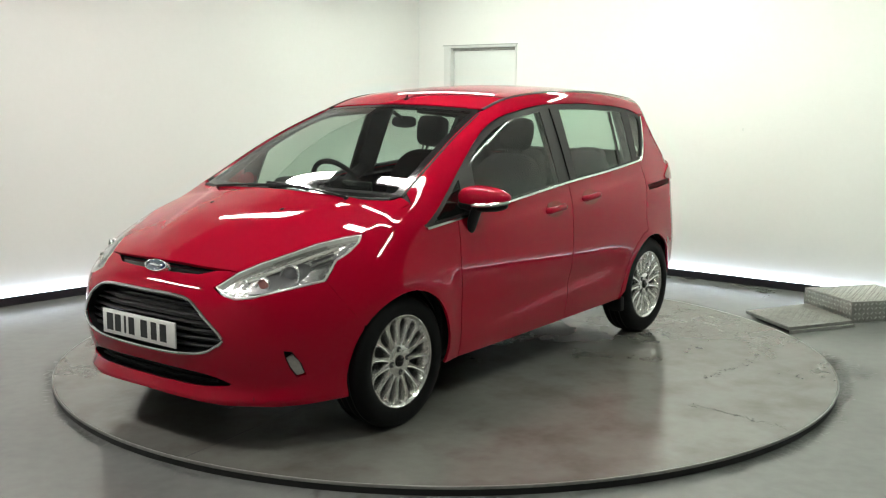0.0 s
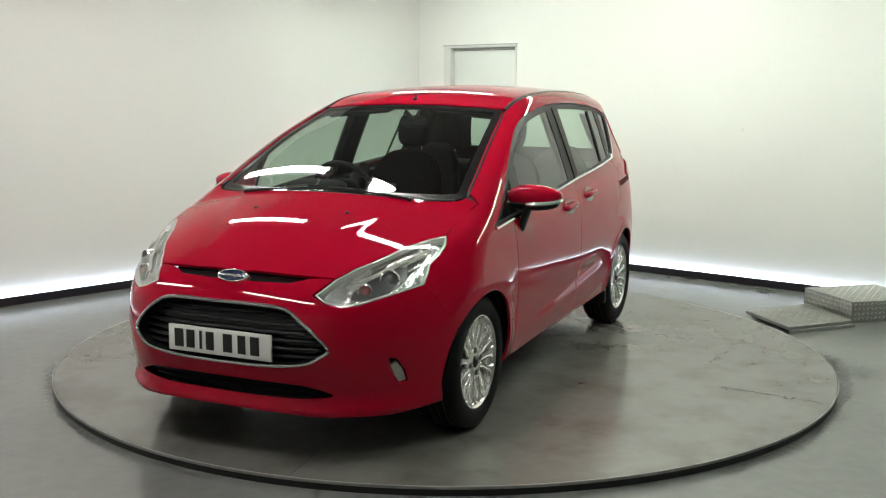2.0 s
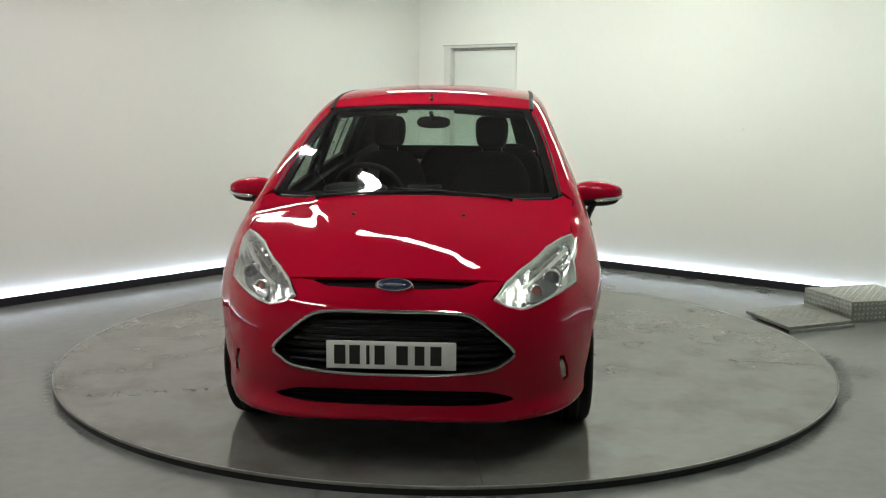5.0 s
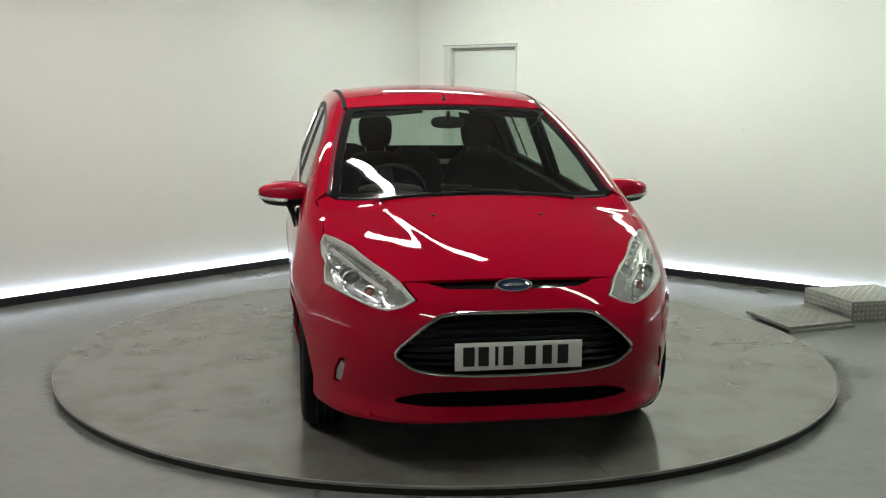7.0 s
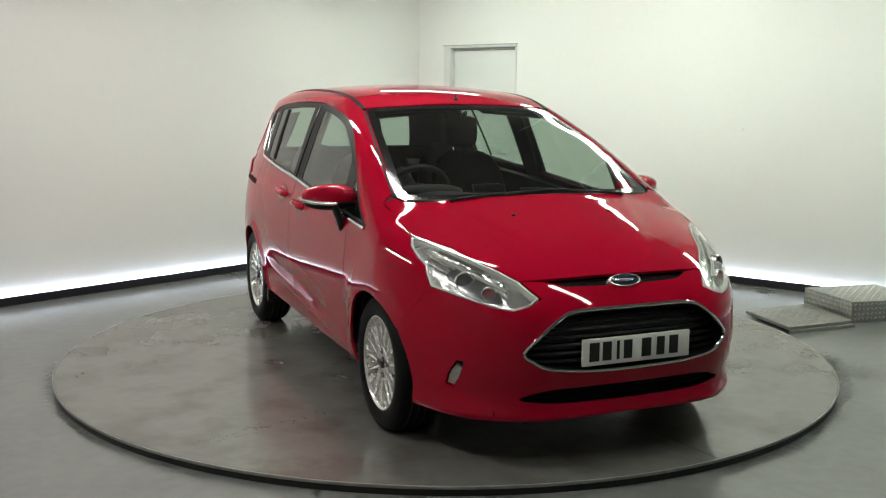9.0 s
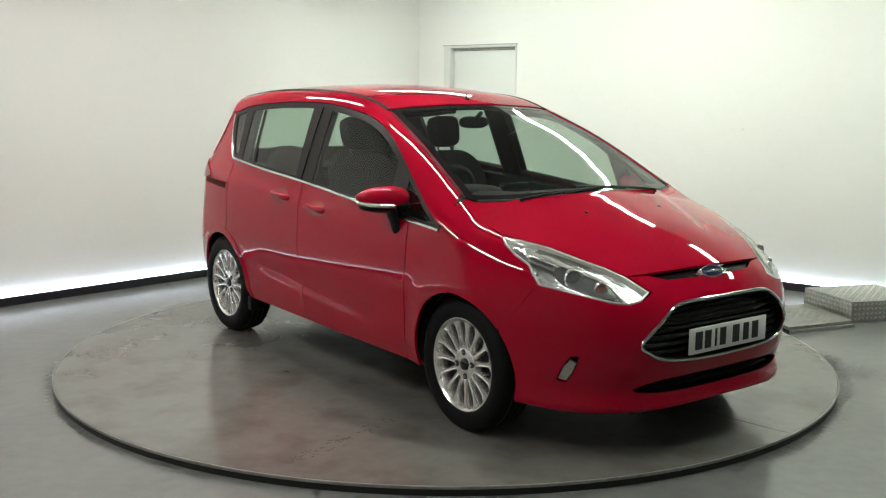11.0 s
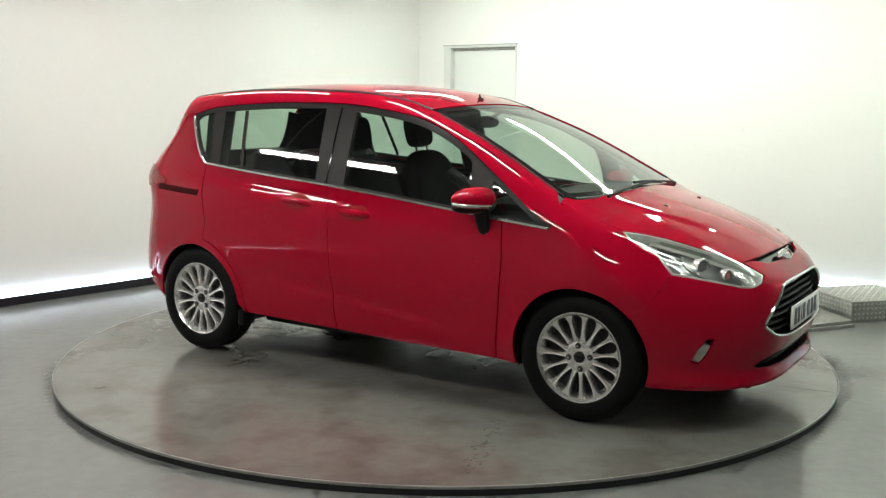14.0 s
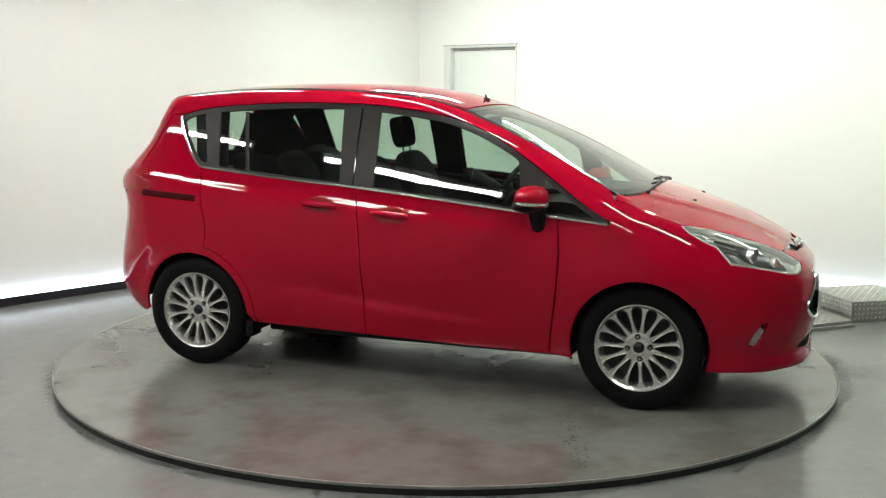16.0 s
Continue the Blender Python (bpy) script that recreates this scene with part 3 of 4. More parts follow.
def to_lamp(P):
    a, b, d = lamp_axes(1)
    q = np.asarray(P) - np.array([1.2, 0.3, 0.6])
    return [(float(p @ a), float(p @ b)) for p in q]


LAMP_UV = to_lamp(LAMP_CAR)
WING_NOSE = [(1.509, 0.534), (1.545, 0.57), (1.60, 0.64), (1.652, 0.733)]
BUMPER_Y = 0.58


def scoop(P):
    """the shallow hollow that sweeps up along the doors"""
    fade = np.clip((P[:, 0] + 0.85) / 0.3, 0, 1) * np.clip((0.80 - P[:, 0]) / 0.6, 0, 1)
    d = P[:, 2] - (0.44 - 0.10 * P[:, 0])
    # soft above, with a crisper crease below
    return -0.010 * np.where(d > 0, np.exp(-(d / 0.075) ** 2), np.exp(-(d / 0.032) ** 2)) * fade * fade * (3 - 2 * fade)


def shoulder(P):
    """the step in the sheet metal a hand's width under the windows"""
    fade = np.clip((1.05 - P[:, 0]) / 0.35, 0, 1) * np.clip((P[:, 0] + 1.85) / 0.3, 0, 1)
    return -0.007 * fade / (1 + np.exp(-(P[:, 2] - belt(P[:, 0]) + 0.088) / 0.011))


def arch_swell(P):
    """the full shoulder of the wing round the front wheel"""
    r = np.hypot(P[:, 0] - AXLE, P[:, 2] - HUB_Z)
    return 0.011 * np.exp(-((r - 0.415) / 0.062) ** 2) * np.clip((P[:, 0] - 0.86) / 0.15, 0, 1) * np.clip((P[:, 2] - 0.42) / 0.2, 0, 1) * np.clip((1.75 - P[:, 0]) / 0.2, 0, 1)


def wing_form(P):
    return shoulder(P) + arch_swell(P)


def door_form(P):
    return scoop(P) + shoulder(P)


def body_side(s):
    v = side_view(s)
    lineF = [(0.830, 0.930), (0.846, 0.76), (0.836, 0.58), (0.818, 0.42), (0.80, 0.246)]
    lineB = [(-0.265, 1.035), (-0.225, 0.8), (-0.205, 0.5), (-0.196, 0.262)]
    d1 = run(belt, -0.265 + GAP, 0.826, 20, -0.012) + [(x - GAP, z) for x, z in spline(lineF, 6)][1:-1] + run(sill_line, 0.80 - GAP, -0.196 + GAP, 12) + [(x + GAP, z) for x, z in spline(lineB[::-1], 6)][1:-1]
    panel("front_door", d1, v, M_RED, CAR, "red front door skin", step=0.018, relief=door_form)
    archR = arc(-AXLE, HUB_Z, ARCH_R + 0.045, 78, 0, 18)
    d2 = run(belt, -1.225, -0.265 - GAP, 20, -0.012) + [(x - GAP, z) for x, z in spline(lineB, 6)][1:-1] + run(sill_line, -0.196 - GAP, -0.845, 8) + archR[::-1] + spline([(-1.158, 0.72), (-1.155, 0.80), (-1.20, 0.95)], 5)
    panel("sliding_rear_door", d2, v, M_RED, CAR, "red sliding rear door skin", step=0.018, relief=door_form)
    lampedge = [(p[0], p[2]) for p in LAMP_CAR[24:45]]
    archF = arc(AXLE, HUB_Z, ARCH_R, 40, 193, 36)
    wing = archF + [(0.90, 0.235), (0.80 + GAP, 0.242)] + [(x + GAP, z) for x, z in spline(lineF[::-1], 6)][1:] + run(belt, 0.85, 1.085, 8, -0.012) \
        + [(1.096, 0.93), (1.096, 1.024), (1.165, 1.0), (1.233, 0.974), (1.31, 0.948), (1.385, 0.922)] + [(x - 0.001, z) for x, z in lampedge] + WING_NOSE[::-1][:-1]
    panel("front_wing", wing, v, M_RED, CAR, "red front wing", step=0.02, relief=wing_form)
    arcQ = arc(-AXLE, HUB_Z, ARCH_R, 152, 2, 40)
    quarter = [(-1.63, 0.49)] + arcQ + [(-0.86, 0.272)] + arc(-AXLE, HUB_Z, ARCH_R + 0.041, 0, 78, 18) \
        + spline([(-1.164, 0.72), (-1.161, 0.80), (-1.206, 0.95), (-1.231, 1.112)], 5) + REAR_WIN + [(-1.42, 1.41), (-1.62, 1.41), (-1.70, 1.25), (-1.78, 1.12), (-1.84, 0.95), (-1.86, 0.7), (-1.86, 0.505)]
    panel("rear_quarter", quarter, v, M_RED, CAR, "red rear quarter panel", step=0.02, relief=shoulder)
    rbc = arc(-AXLE, HUB_Z, ARCH_R, 183, 152, 8) + [(-1.63, 0.489), (-1.86, 0.504), (-1.86, 0.42), (-1.82, 0.34), (-1.72, 0.285), (-1.62, 0.275)]
    panel("rear_bumper_corner", rbc, v, M_RED, CAR, "red rear bumper corner")
    # roof rail that runs down into the windscreen pillar
    rail = [(-1.62, 1.414), (-1.42, 1.414)] + run(wtop, -1.40, 1.075, 60, 0.010) + [(1.096, 0.93), (1.096, 1.024)]
    low3 = place(side_view(1), rail)
    loop3 = np.concatenate([low3, WS_EDGE[1:], DITCH_EDGE])
    outline = [(float(p[0]), float((p[2] - 1.0 - abs(p[1])) * math.sqrt(0.5))) for p in loop3]
    panel("roof_rail", outline, rail_view(s), M_RED, CAR, "red roof rail and windscreen pillar", step=0.02)
    # set-back strip along the sill, coloured black for the thin shadow there
    rock = run(sill_line, 0.9, -0.87, 20, -0.004) + [(-0.86, 0.258), (0.9, 0.218)]
    panel("sill", rock, v, M_BLACK, CAR, "sill strip, black for the shade below the doors", lift=-0.03)
    # glass, pillars and trim
    surround = run(belt, -1.23, 1.085, 40, -0.006) + run(wtop, 1.07, -1.42, 60, 0.008) + REAR_WIN[::-1][1:]
    g0 = [(-1.255, 1.165), (-1.30, 1.215), (-1.347, 1.285), (-1.395, 1.372)] + run(wtop, -1.375, -1.265, 5, -0.018) + [(-1.195, 1.148), (-1.225, 1.147)]
    g1 = run(belt, -1.115, -0.365, 12, 0.012) + run(wtop, -0.40, -1.165, 16, -0.020)
    g2 = run(belt, -0.168, 0.635, 12, 0.012) + [(0.622, 1.10), (0.605, 1.20)] + run(wtop, 0.58, -0.185, 20, -0.024)
    g3 = run(belt, 0.755, 1.03, 8, 0.012) + run(wtop, 1.02, 0.745, 14, -0.02)
    panel("window_surround", surround, v, M_PILLAR, CAR, "black window frames and centre pillar", lift=-0.006, holes=[g0, g1, g2, g3], step=0.03)
    for g, nm in ((g0, "rear_quarter_window"), (g1, "rear_door_window"), (g2, "front_door_window"), (g3, "front_quarter_window")):
        ob = panel(nm, shrink(g, -0.002), v, M_TINT, CAR, "lightly tinted side glass", lift=-0.009, depth=0.003)
        ob.visible_shadow = False
    ribbon("window_divider", [(-0.925, 1.115), (-0.955, 1.25), (-0.99, 1.43)], v, 0.022, M_PILLAR, CAR, lift=-0.002)
    ribbon("pillar_joint", spline([(-0.285, 1.05), (-0.288, 1.25), (-0.29, 1.455)], 5), v, 0.007, M_GLOSSBLACK, CAR, "dark seam between the doors", lift=-0.003)
    ribbon("belt_strip", run(belt, 1.080, -1.23, 60, -0.006) + REAR_WIN[1:], v, 0.017, M_CHROME, CAR, "thin chrome strip under the windows", lift=0.006)
    # sliding-door rail slot and tail lamp
    # the slot is a raised strip whose dark red stands in for groove shade
    ribbon("door_rail_slot", [(-1.24, 0.948), (-1.4, 0.956), (-1.6, 0.966), (-1.78, 0.972)], v, 0.036, M_GROOVE_SHADE, CAR, "slot of the sliding door rail, its shade painted dark red", lift=0.004)
    panel("tail_lamp", spline([(-1.54, 1.0), (-1.63, 1.045), (-1.72, 1.08), (-1.80, 1.085), (-1.84, 1.03), (-1.845, 0.985), (-1.72, 0.975), (-1.60, 0.98)], 4, True), v, M_TAIL_CUPSHADE, CAR, "dark red tail lamp", lift=0.008, depth=0.016)
    # bumper corner, round to the wheel arch
    cv = corner_view(s)
    inner = to_corner(place(front_view(), [(BUMPER_Y, z) for z in np.linspace(0.212, 0.676, 12)]))
    lampu = LAMP[44:58]
    wingu = to_corner(place(side_view(1), WING_NOSE))[::-1]
    archu = to_corner(place(side_view(1), arc(AXLE, HUB_Z, ARCH_R, 40, -17, 16)))
    bottom = to_corner(place(front_view(), [(0.78, 0.212), (0.72, 0.208), (0.65, 0.206)]))
    fog = [(-0.196, 0.340), (-0.235, 0.330), (-0.264, 0.372), (-0.282, 0.415), (-0.290, 0.454), (-0.254, 0.448), (-0.216, 0.395)]
    loop = inner + [(u, z - 0.001) for u, z in lampu[::-1] if u > -0.41] + wingu[0:] + archu[1:] + bottom
    panel("bumper_corner", loop, cv, M_RED, CAR, "red front bumper corner", holes=[fog], depth=0.03, relief=arch_swell)
    panel("fog_recess", shrink(fog, -0.006), cv, M_BLACK, CAR, "black fog lamp recess", lift=-0.03, depth=0.003)
    panel("fog_lamp", [(-0.203, 0.344), (-0.234, 0.336), (-0.259, 0.374), (-0.277, 0.418), (-0.250, 0.430), (-0.221, 0.393)], cv, M_FOG, CAR, "small clear upright fog lamp", lift=-0.009, depth=0.012, step=0.012, relief=lambda P: 0.0014 * np.sin(P[:, 2] * 220))
    headlamp(s, lamp_view(s))


def headlamp(s, cv):
    h = panel("headlamp", shrink(LAMP_UV, 0.002), cv, M_LENS, CAR, "large clear swept-back headlamp", lift=0.001, depth=0.01, step=0.03)
    h.visible_shadow = False
    panel("bowl", shrink(LAMP_UV, 0.002), cv, M_LAMPIN, h, "silver reflector bowl", lift=-0.024, depth=0.004, step=0.02, relief=lambda P: 0.0022 * np.sin(P[:, 0] * 160) * np.sin(P[:, 2] * 190))
    bez = shrink(LAMP_UV, 0.002)
    panel("bezel", bez, cv, M_LAMPWHITE, h, "pale satin bezel along the lamp edge", lift=-0.003, depth=0.022, step=0.03, holes=[shrink(LAMP_UV, 0.0095)])
    panel("housing", spline([(-0.44, 0.705), (-0.40, 0.748), (-0.32, 0.786), (-0.22, 0.818), (-0.175, 0.806), (-0.19, 0.765), (-0.26, 0.726), (-0.36, 0.706)], 4, True), corner_view(s), M_LAMPGREY, h, "dark grey plastic round the lenses", lift=-0.018, depth=0.006, step=0.03)
    for z0 in (0.0, 0.022):
        ribbon("fin", [(-0.17, 0.792 + z0), (-0.12, 0.806 + z0), (-0.07, 0.822 + z0)], corner_view(s), 0.007, M_LAMPGREY, h, lift=-0.014, thick=0.01)
    N = normal_at
    for (u, z, r, mat, nm) in ((-0.262, 0.770, 0.044, M_LAMPIN, "projector"), (-0.376, 0.732, 0.032, M_LAMPIN, "indicator")):
        P = place(corner_view(s), [(u, z)])
        n = N(P)[0]
        c = Vector(P[0]) - Vector(n) * 0.012
        d = Vector((0.88, s * 0.42, 0.05)).normalized()
        q = d.to_track_quat("Z", "Y").to_matrix().to_4x4()
        ring = part(nm, turned(lathe([(r * 0.72, -0.02), (r * 0.78, 0.0), (r * 0.9, 0.004), (r, -0.002), (r, -0.03)], 28), Matrix.Translation(c) @ q), mat, h, "chrome ring")
        part("lens", turned(lathe([(0, 0.004), (r * 0.4, 0.001), (r * 0.75, -0.012)], 24), Matrix.Translation(c) @ q), M_PROJ if nm == "projector" else M_AMBER, ring, "dark round lens" if nm == "projector" else "amber red bulb cover")
    # blade that divides the lamp
    ribbon("blade", [(-0.44, 0.745), (-0.33, 0.782), (-0.2, 0.825), (-0.05, 0.868)], corner_view(s), 0.014, M_LAMPWHITE, h, "pale light guide", lift=-0.014, thick=0.01)
    ribbon("brow", [(-0.33, 0.806), (-0.2, 0.845), (-0.1, 0.87)], corner_view(s), 0.016, M_ALU, h, "dull upper reflector strip", lift=-0.016, thick=0.01)


for s in (1, -1):
    body_side(s)

tv = top_view()
lamp_plan = [(float(p[0]), float(p[1])) for p in LAMP_CAR[4:25]]
edge = spline([(1.918, 0.0), (1.912, 0.2), (1.897, 0.335), (1.880, 0.43)], 6) + [(x + 0.001, y - 0.001) for x, y in lamp_plan] \
    + [(1.385, 0.733), (1.31, 0.735), (1.233, 0.738), (1.165, 0.746), (1.10, 0.757)]
base = spline([(1.096, 0.70), (1.140, 0.655), (1.19, 0.5), (1.23, 0.25), (1.242, 0.0)], 6)


def creases(P):
    """two soft raised lines that run along the bonnet"""
    line = 0.31 + 0.42 * (1.65 - P[:, 0])
    d = np.abs(P[:, 1]) - line
    return 0.006 / (1 + np.exp(d / 0.013)) * np.clip((1.95 - P[:, 0]) / 0.3, 0, 1)


panel("bonnet", mirrored(edge + base), tv, M_RED, CAR, "glossy red bonnet with raised lines", step=0.018, relief=creases)
screen = mirrored(WS_BASE + WS_SIDE + WS_TOP)
inner = shrink(screen, 0.042)
panel("windscreen_band", screen, tv, M_GLOSSBLACK, CAR, "black band round the windscreen", lift=-0.004, holes=[inner])
ob = panel("windscreen", shrink(inner, -0.003), tv, M_GLASS, CAR, "clear windscreen glass", lift=-0.005, depth=0.004)
ob.visible_shadow = False
half = [(0.279, 0.0), (0.269, 0.3), (0.244, 0.525)] + [(x, y - 0.012) for x, y in DITCH if x > -1.6][1:] + [(-1.615, 0.50), (-1.62, 0.3), (-1.625, 0.0)]
panel("roof", mirrored(half), tv, M_RED, CAR, "red roof", step=0.05)
for s in (1, -1):
    ribbon("roof_ditch", [(x, s * y) for x, y in DITCH], tv, 0.026, M_BLACK, CAR, "black roof ditch moulding", lift=0.003)
ribbon("cowl", [(x + 0.006, y) for x, y in WS_BASE[::-1]] + [(x + 0.006, -y) for x, y in WS_BASE[1:]], tv, 0.02, M_BLACK, CAR, "black cowl strip under the windscreen", lift=0.004)
rv = rear_view()
tg = [(-0.60, 1.0), (-0.62, 0.62), (-0.5, 0.52), (0.5, 0.52), (0.62, 0.62), (0.60, 1.0), (0.60, 1.10), (0.56, 1.12), (-0.56, 1.12), (-0.60, 1.10)]
panel("tailgate", tg, rv, M_RED, CAR, "red tailgate", step=0.06)
ob = panel("rear_window", [(-0.58, 1.13), (0.58, 1.13), (0.50, 1.435), (-0.50, 1.435)], rv, M_TINT, CAR, "tinted rear window", step=0.06)
ob.visible_shadow = False
for s in (1, -1):
    panel("rear_pillar", [(s * 0.585, 1.13), (s * 0.72, 1.13), (s * 0.64, 1.40), (s * 0.505, 1.43)], rv, M_RED, CAR, "red rear pillar", step=0.05)
    panel("rear_corner", [(s * 0.605, 1.11), (s * 0.74, 1.11), (s * 0.80, 0.9), (s * 0.80, 0.5), (s * 0.62, 0.52), (s * 0.627, 0.62)], rv, M_RED, CAR, "red rear corner", step=0.05, lift=-0.002)
panel("tailgate_top", [(-0.50, 1.438), (0.50, 1.438), (0.47, 1.495), (-0.47, 1.495)], rv, M_RED, CAR, "red tailgate edge over the rear window", step=0.05)
panel("rear_bumper", [(-0.78, 0.495), (-0.74, 0.30), (0.74, 0.30), (0.78, 0.495), (0.60, 0.512), (-0.60, 0.512)], rv, M_RED, CAR, "red rear bumper", step=0.06, lift=-0.001)

# front bumper with its two mouths
fv = front_view()
GRILLE = mirrored([(z, y) for y, z in spline([(0.0, 0.668), (0.20, 0.668), (0.285, 0.662), (0.335, 0.645), (0.405, 0.595), (0.488, 0.509), (0.45, 0.468), (0.40, 0.443), (0.31, 0.430), (0.18, 0.421), (0.0, 0.418)], 5)])
GRILLE = [(y, z) for z, y in GRILLE]
MOUTH = mirrored([(z, y) for y, z in spline([(0.0, 0.350), (0.25, 0.350), (0.40, 0.340), (0.492, 0.303), (0.40, 0.288), (0.25, 0.283), (0.0, 0.281)], 4)])
MOUTH = [(y, z) for z, y in MOUTH]
lamp_low = [(float(p[1]), float(p[2])) for p in (LAMP_CAR[64], LAMP_CAR[62], LAMP_CAR[60])]
half = [(0.748, 0.0), (0.749, 0.12), (0.752, 0.275), (0.769, 0.345), (0.772, 0.40), (0.770, 0.442), (0.742, 0.419), (0.714, 0.393)] + [(z - 0.001, y) for y, z in lamp_low] \
    + [(0.676, BUMPER_Y)] + [(float(z), BUMPER_Y) for z in np.linspace(0.64, 0.212, 8)] + [(0.214, 0.475), (0.222, 0.3), (0.225, 0.0)]
bum = [(y, z) for z, y in mirrored(half)]
panel("front_bumper", bum, fv, M_RED, CAR, "red front bumper", holes=[GRILLE, MOUTH], depth=0.012, step=0.03)
slot = [(y, z) for z, y in mirrored([(0.786, 0.0), (0.785, 0.2), (0.780, 0.36), (0.752, 0.275), (0.745, 0.12), (0.744, 0.0)])]
panel("upper_slot", slot, fv, M_GLOSSBLACK, CAR, "black slot under the bonnet edge", lift=-0.022, depth=0.004)
# ---------- grille, plate, badge ----------
def on_front(loop, lift):
    P = place(front_view(), loop)
    return P + normal_at(P) * lift


def duct(name, loop, deep, parent):
    """the black walls of an opening in the bumper"""
    a, b = on_front(shrink(loop, 0.0015), -0.006), on_front(shrink(loop, 0.0015), -deep)
    bm = bmesh.new()
    n = len(a)
    va, vb = [bm.verts.new(p) for p in a], [bm.verts.new(p) for p in b]
    for i in range(n):
        bm.faces.new((va[i], va[(i + 1) % n], vb[(i + 1) % n], vb[i]))
    part(name, bm, M_BLACK, parent)


def grille():
    g = panel("grille", shrink(GRILLE, -0.004), fv, M_GLOSSBLACK, CAR, "black hexagonal grille with chrome surround", lift=-0.06, depth=0.004)
    loop = [tuple(p) for p in on_front(GRILLE, 0.002)]
    part("grille_surround", tube(loop, 0.0075, 8, True), M_CHROME, g, "thin chrome surround")
    for z in (0.457, 0.492, 0.527, 0.562, 0.597, 0.632):
        q = np.array([(abs(y), zz) for y, zz in GRILLE])
        w = max((y for y, zz in zip(np.interp(np.linspace(0, 1, 200), np.linspace(0, 1, len(q)), q[:, 0]), np.interp(np.linspace(0, 1, 200), np.linspace(0, 1, len(q)), q[:, 1])) if abs(zz - z) < 0.012), default=0.3) - 0.012
        P = on_front([(y, z) for y in np.linspace(-w, w, 25)], -0.044)
        bm = bmesh.new()
        rings = [[bm.verts.new(p + np.array(o)) for o in ((0.012, 0, -0.006), (0.014, 0, 0.0), (0.008, 0, 0.006), (-0.025, 0, 0.002), (-0.025, 0, -0.008))] for p in P]
        for a, b in zip(rings, rings[1:]):
            for k in range(5):
                bm.faces.new((a[k], a[(k + 1) % 5], b[(k + 1) % 5], b[k]))
        bmesh.ops.recalc_face_normals(bm, faces=bm.faces[:])
        part("grille_slat", bm, M_BLACK, g)
    duct("grille_duct", GRILLE, 0.058, g)
    m = panel("lower_intake", shrink(MOUTH, -0.004), fv, M_BLACK, CAR, "black lower air intake", lift=-0.05, depth=0.004)
    duct("intake_duct", MOUTH, 0.048, m)
    for z in (0.302, 0.322):
        part("intake_slat", tube([tuple(p) for p in on_front([(y, z) for y in np.linspace(-0.42, 0.42, 21)], -0.03)], 0.006, 6), M_BLACK, m)


def plate():
    x = 2.072
    p = part("number_plate", box(x - 0.008, x + 0.002, -0.26, 0.26, 0.443, 0.555, 0.002), M_PLATE, CAR, "white number plate with black bars")
    ys = [0.205, 0.145, 0.092, 0.045, -0.045, -0.115, -0.18]
    ws_ = [0.050, 0.046, 0.014, 0.044, 0.050, 0.042, 0.048]
    for y, w in zip(ys, ws_):
        part("character_bar", box(x + 0.001, x + 0.0035, -y - w * 0.46, -y + w * 0.46, 0.461, 0.539), M_INK, p, smooth=False)
    part("plate_holder", box(x - 0.03, x - 0.008, -0.23, 0.23, 0.45, 0.548, 0.004), M_BLACK, p)


def badge():
    P = np.array([1.962, 0.0, 0.763])
    n = Vector((0.80, 0, 0.60)).normalized()
    q = Matrix.Translation(P) @ n.to_track_quat("Z", "Y").to_matrix().to_4x4()
    # oval lying across the car
    sx, sy = 0.079, 0.030
    turn = Matrix.Rotation(math.pi / 2, 4, "Z") if abs((q.to_3x3() @ Vector((1, 0, 0))).y) < 0.5 else Matrix.Identity(4)
    m = q @ turn
    b = part("badge", turned(lathe([(0, 0.004), (0.8, 0.005), (0.86, 0.003), (0.86, -0.02)], 40), m @ Matrix.Diagonal((sx, sy, 1, 1))), M_BADGE, CAR, "blue oval badge with chrome rim")
    part("badge_rim", turned(lathe([(0.84, 0.001), (0.88, 0.008), (0.96, 0.008), (1.0, 0.002), (1.0, -0.02)], 40), m @ Matrix.Diagonal((sx, sy, 1, 1))), M_RIMALU, b, "silver rim")
    part("badge_mark", turned(tube([(-0.045, 0.0, 0.005), (-0.02, 0.001, 0.006), (0.02, -0.001, 0.006), (0.045, 0.0, 0.005)], [0.002, 0.006, 0.006, 0.002], 8), m), M_RIMALU, b, "plain silver bar")


grille()
plate()
badge()


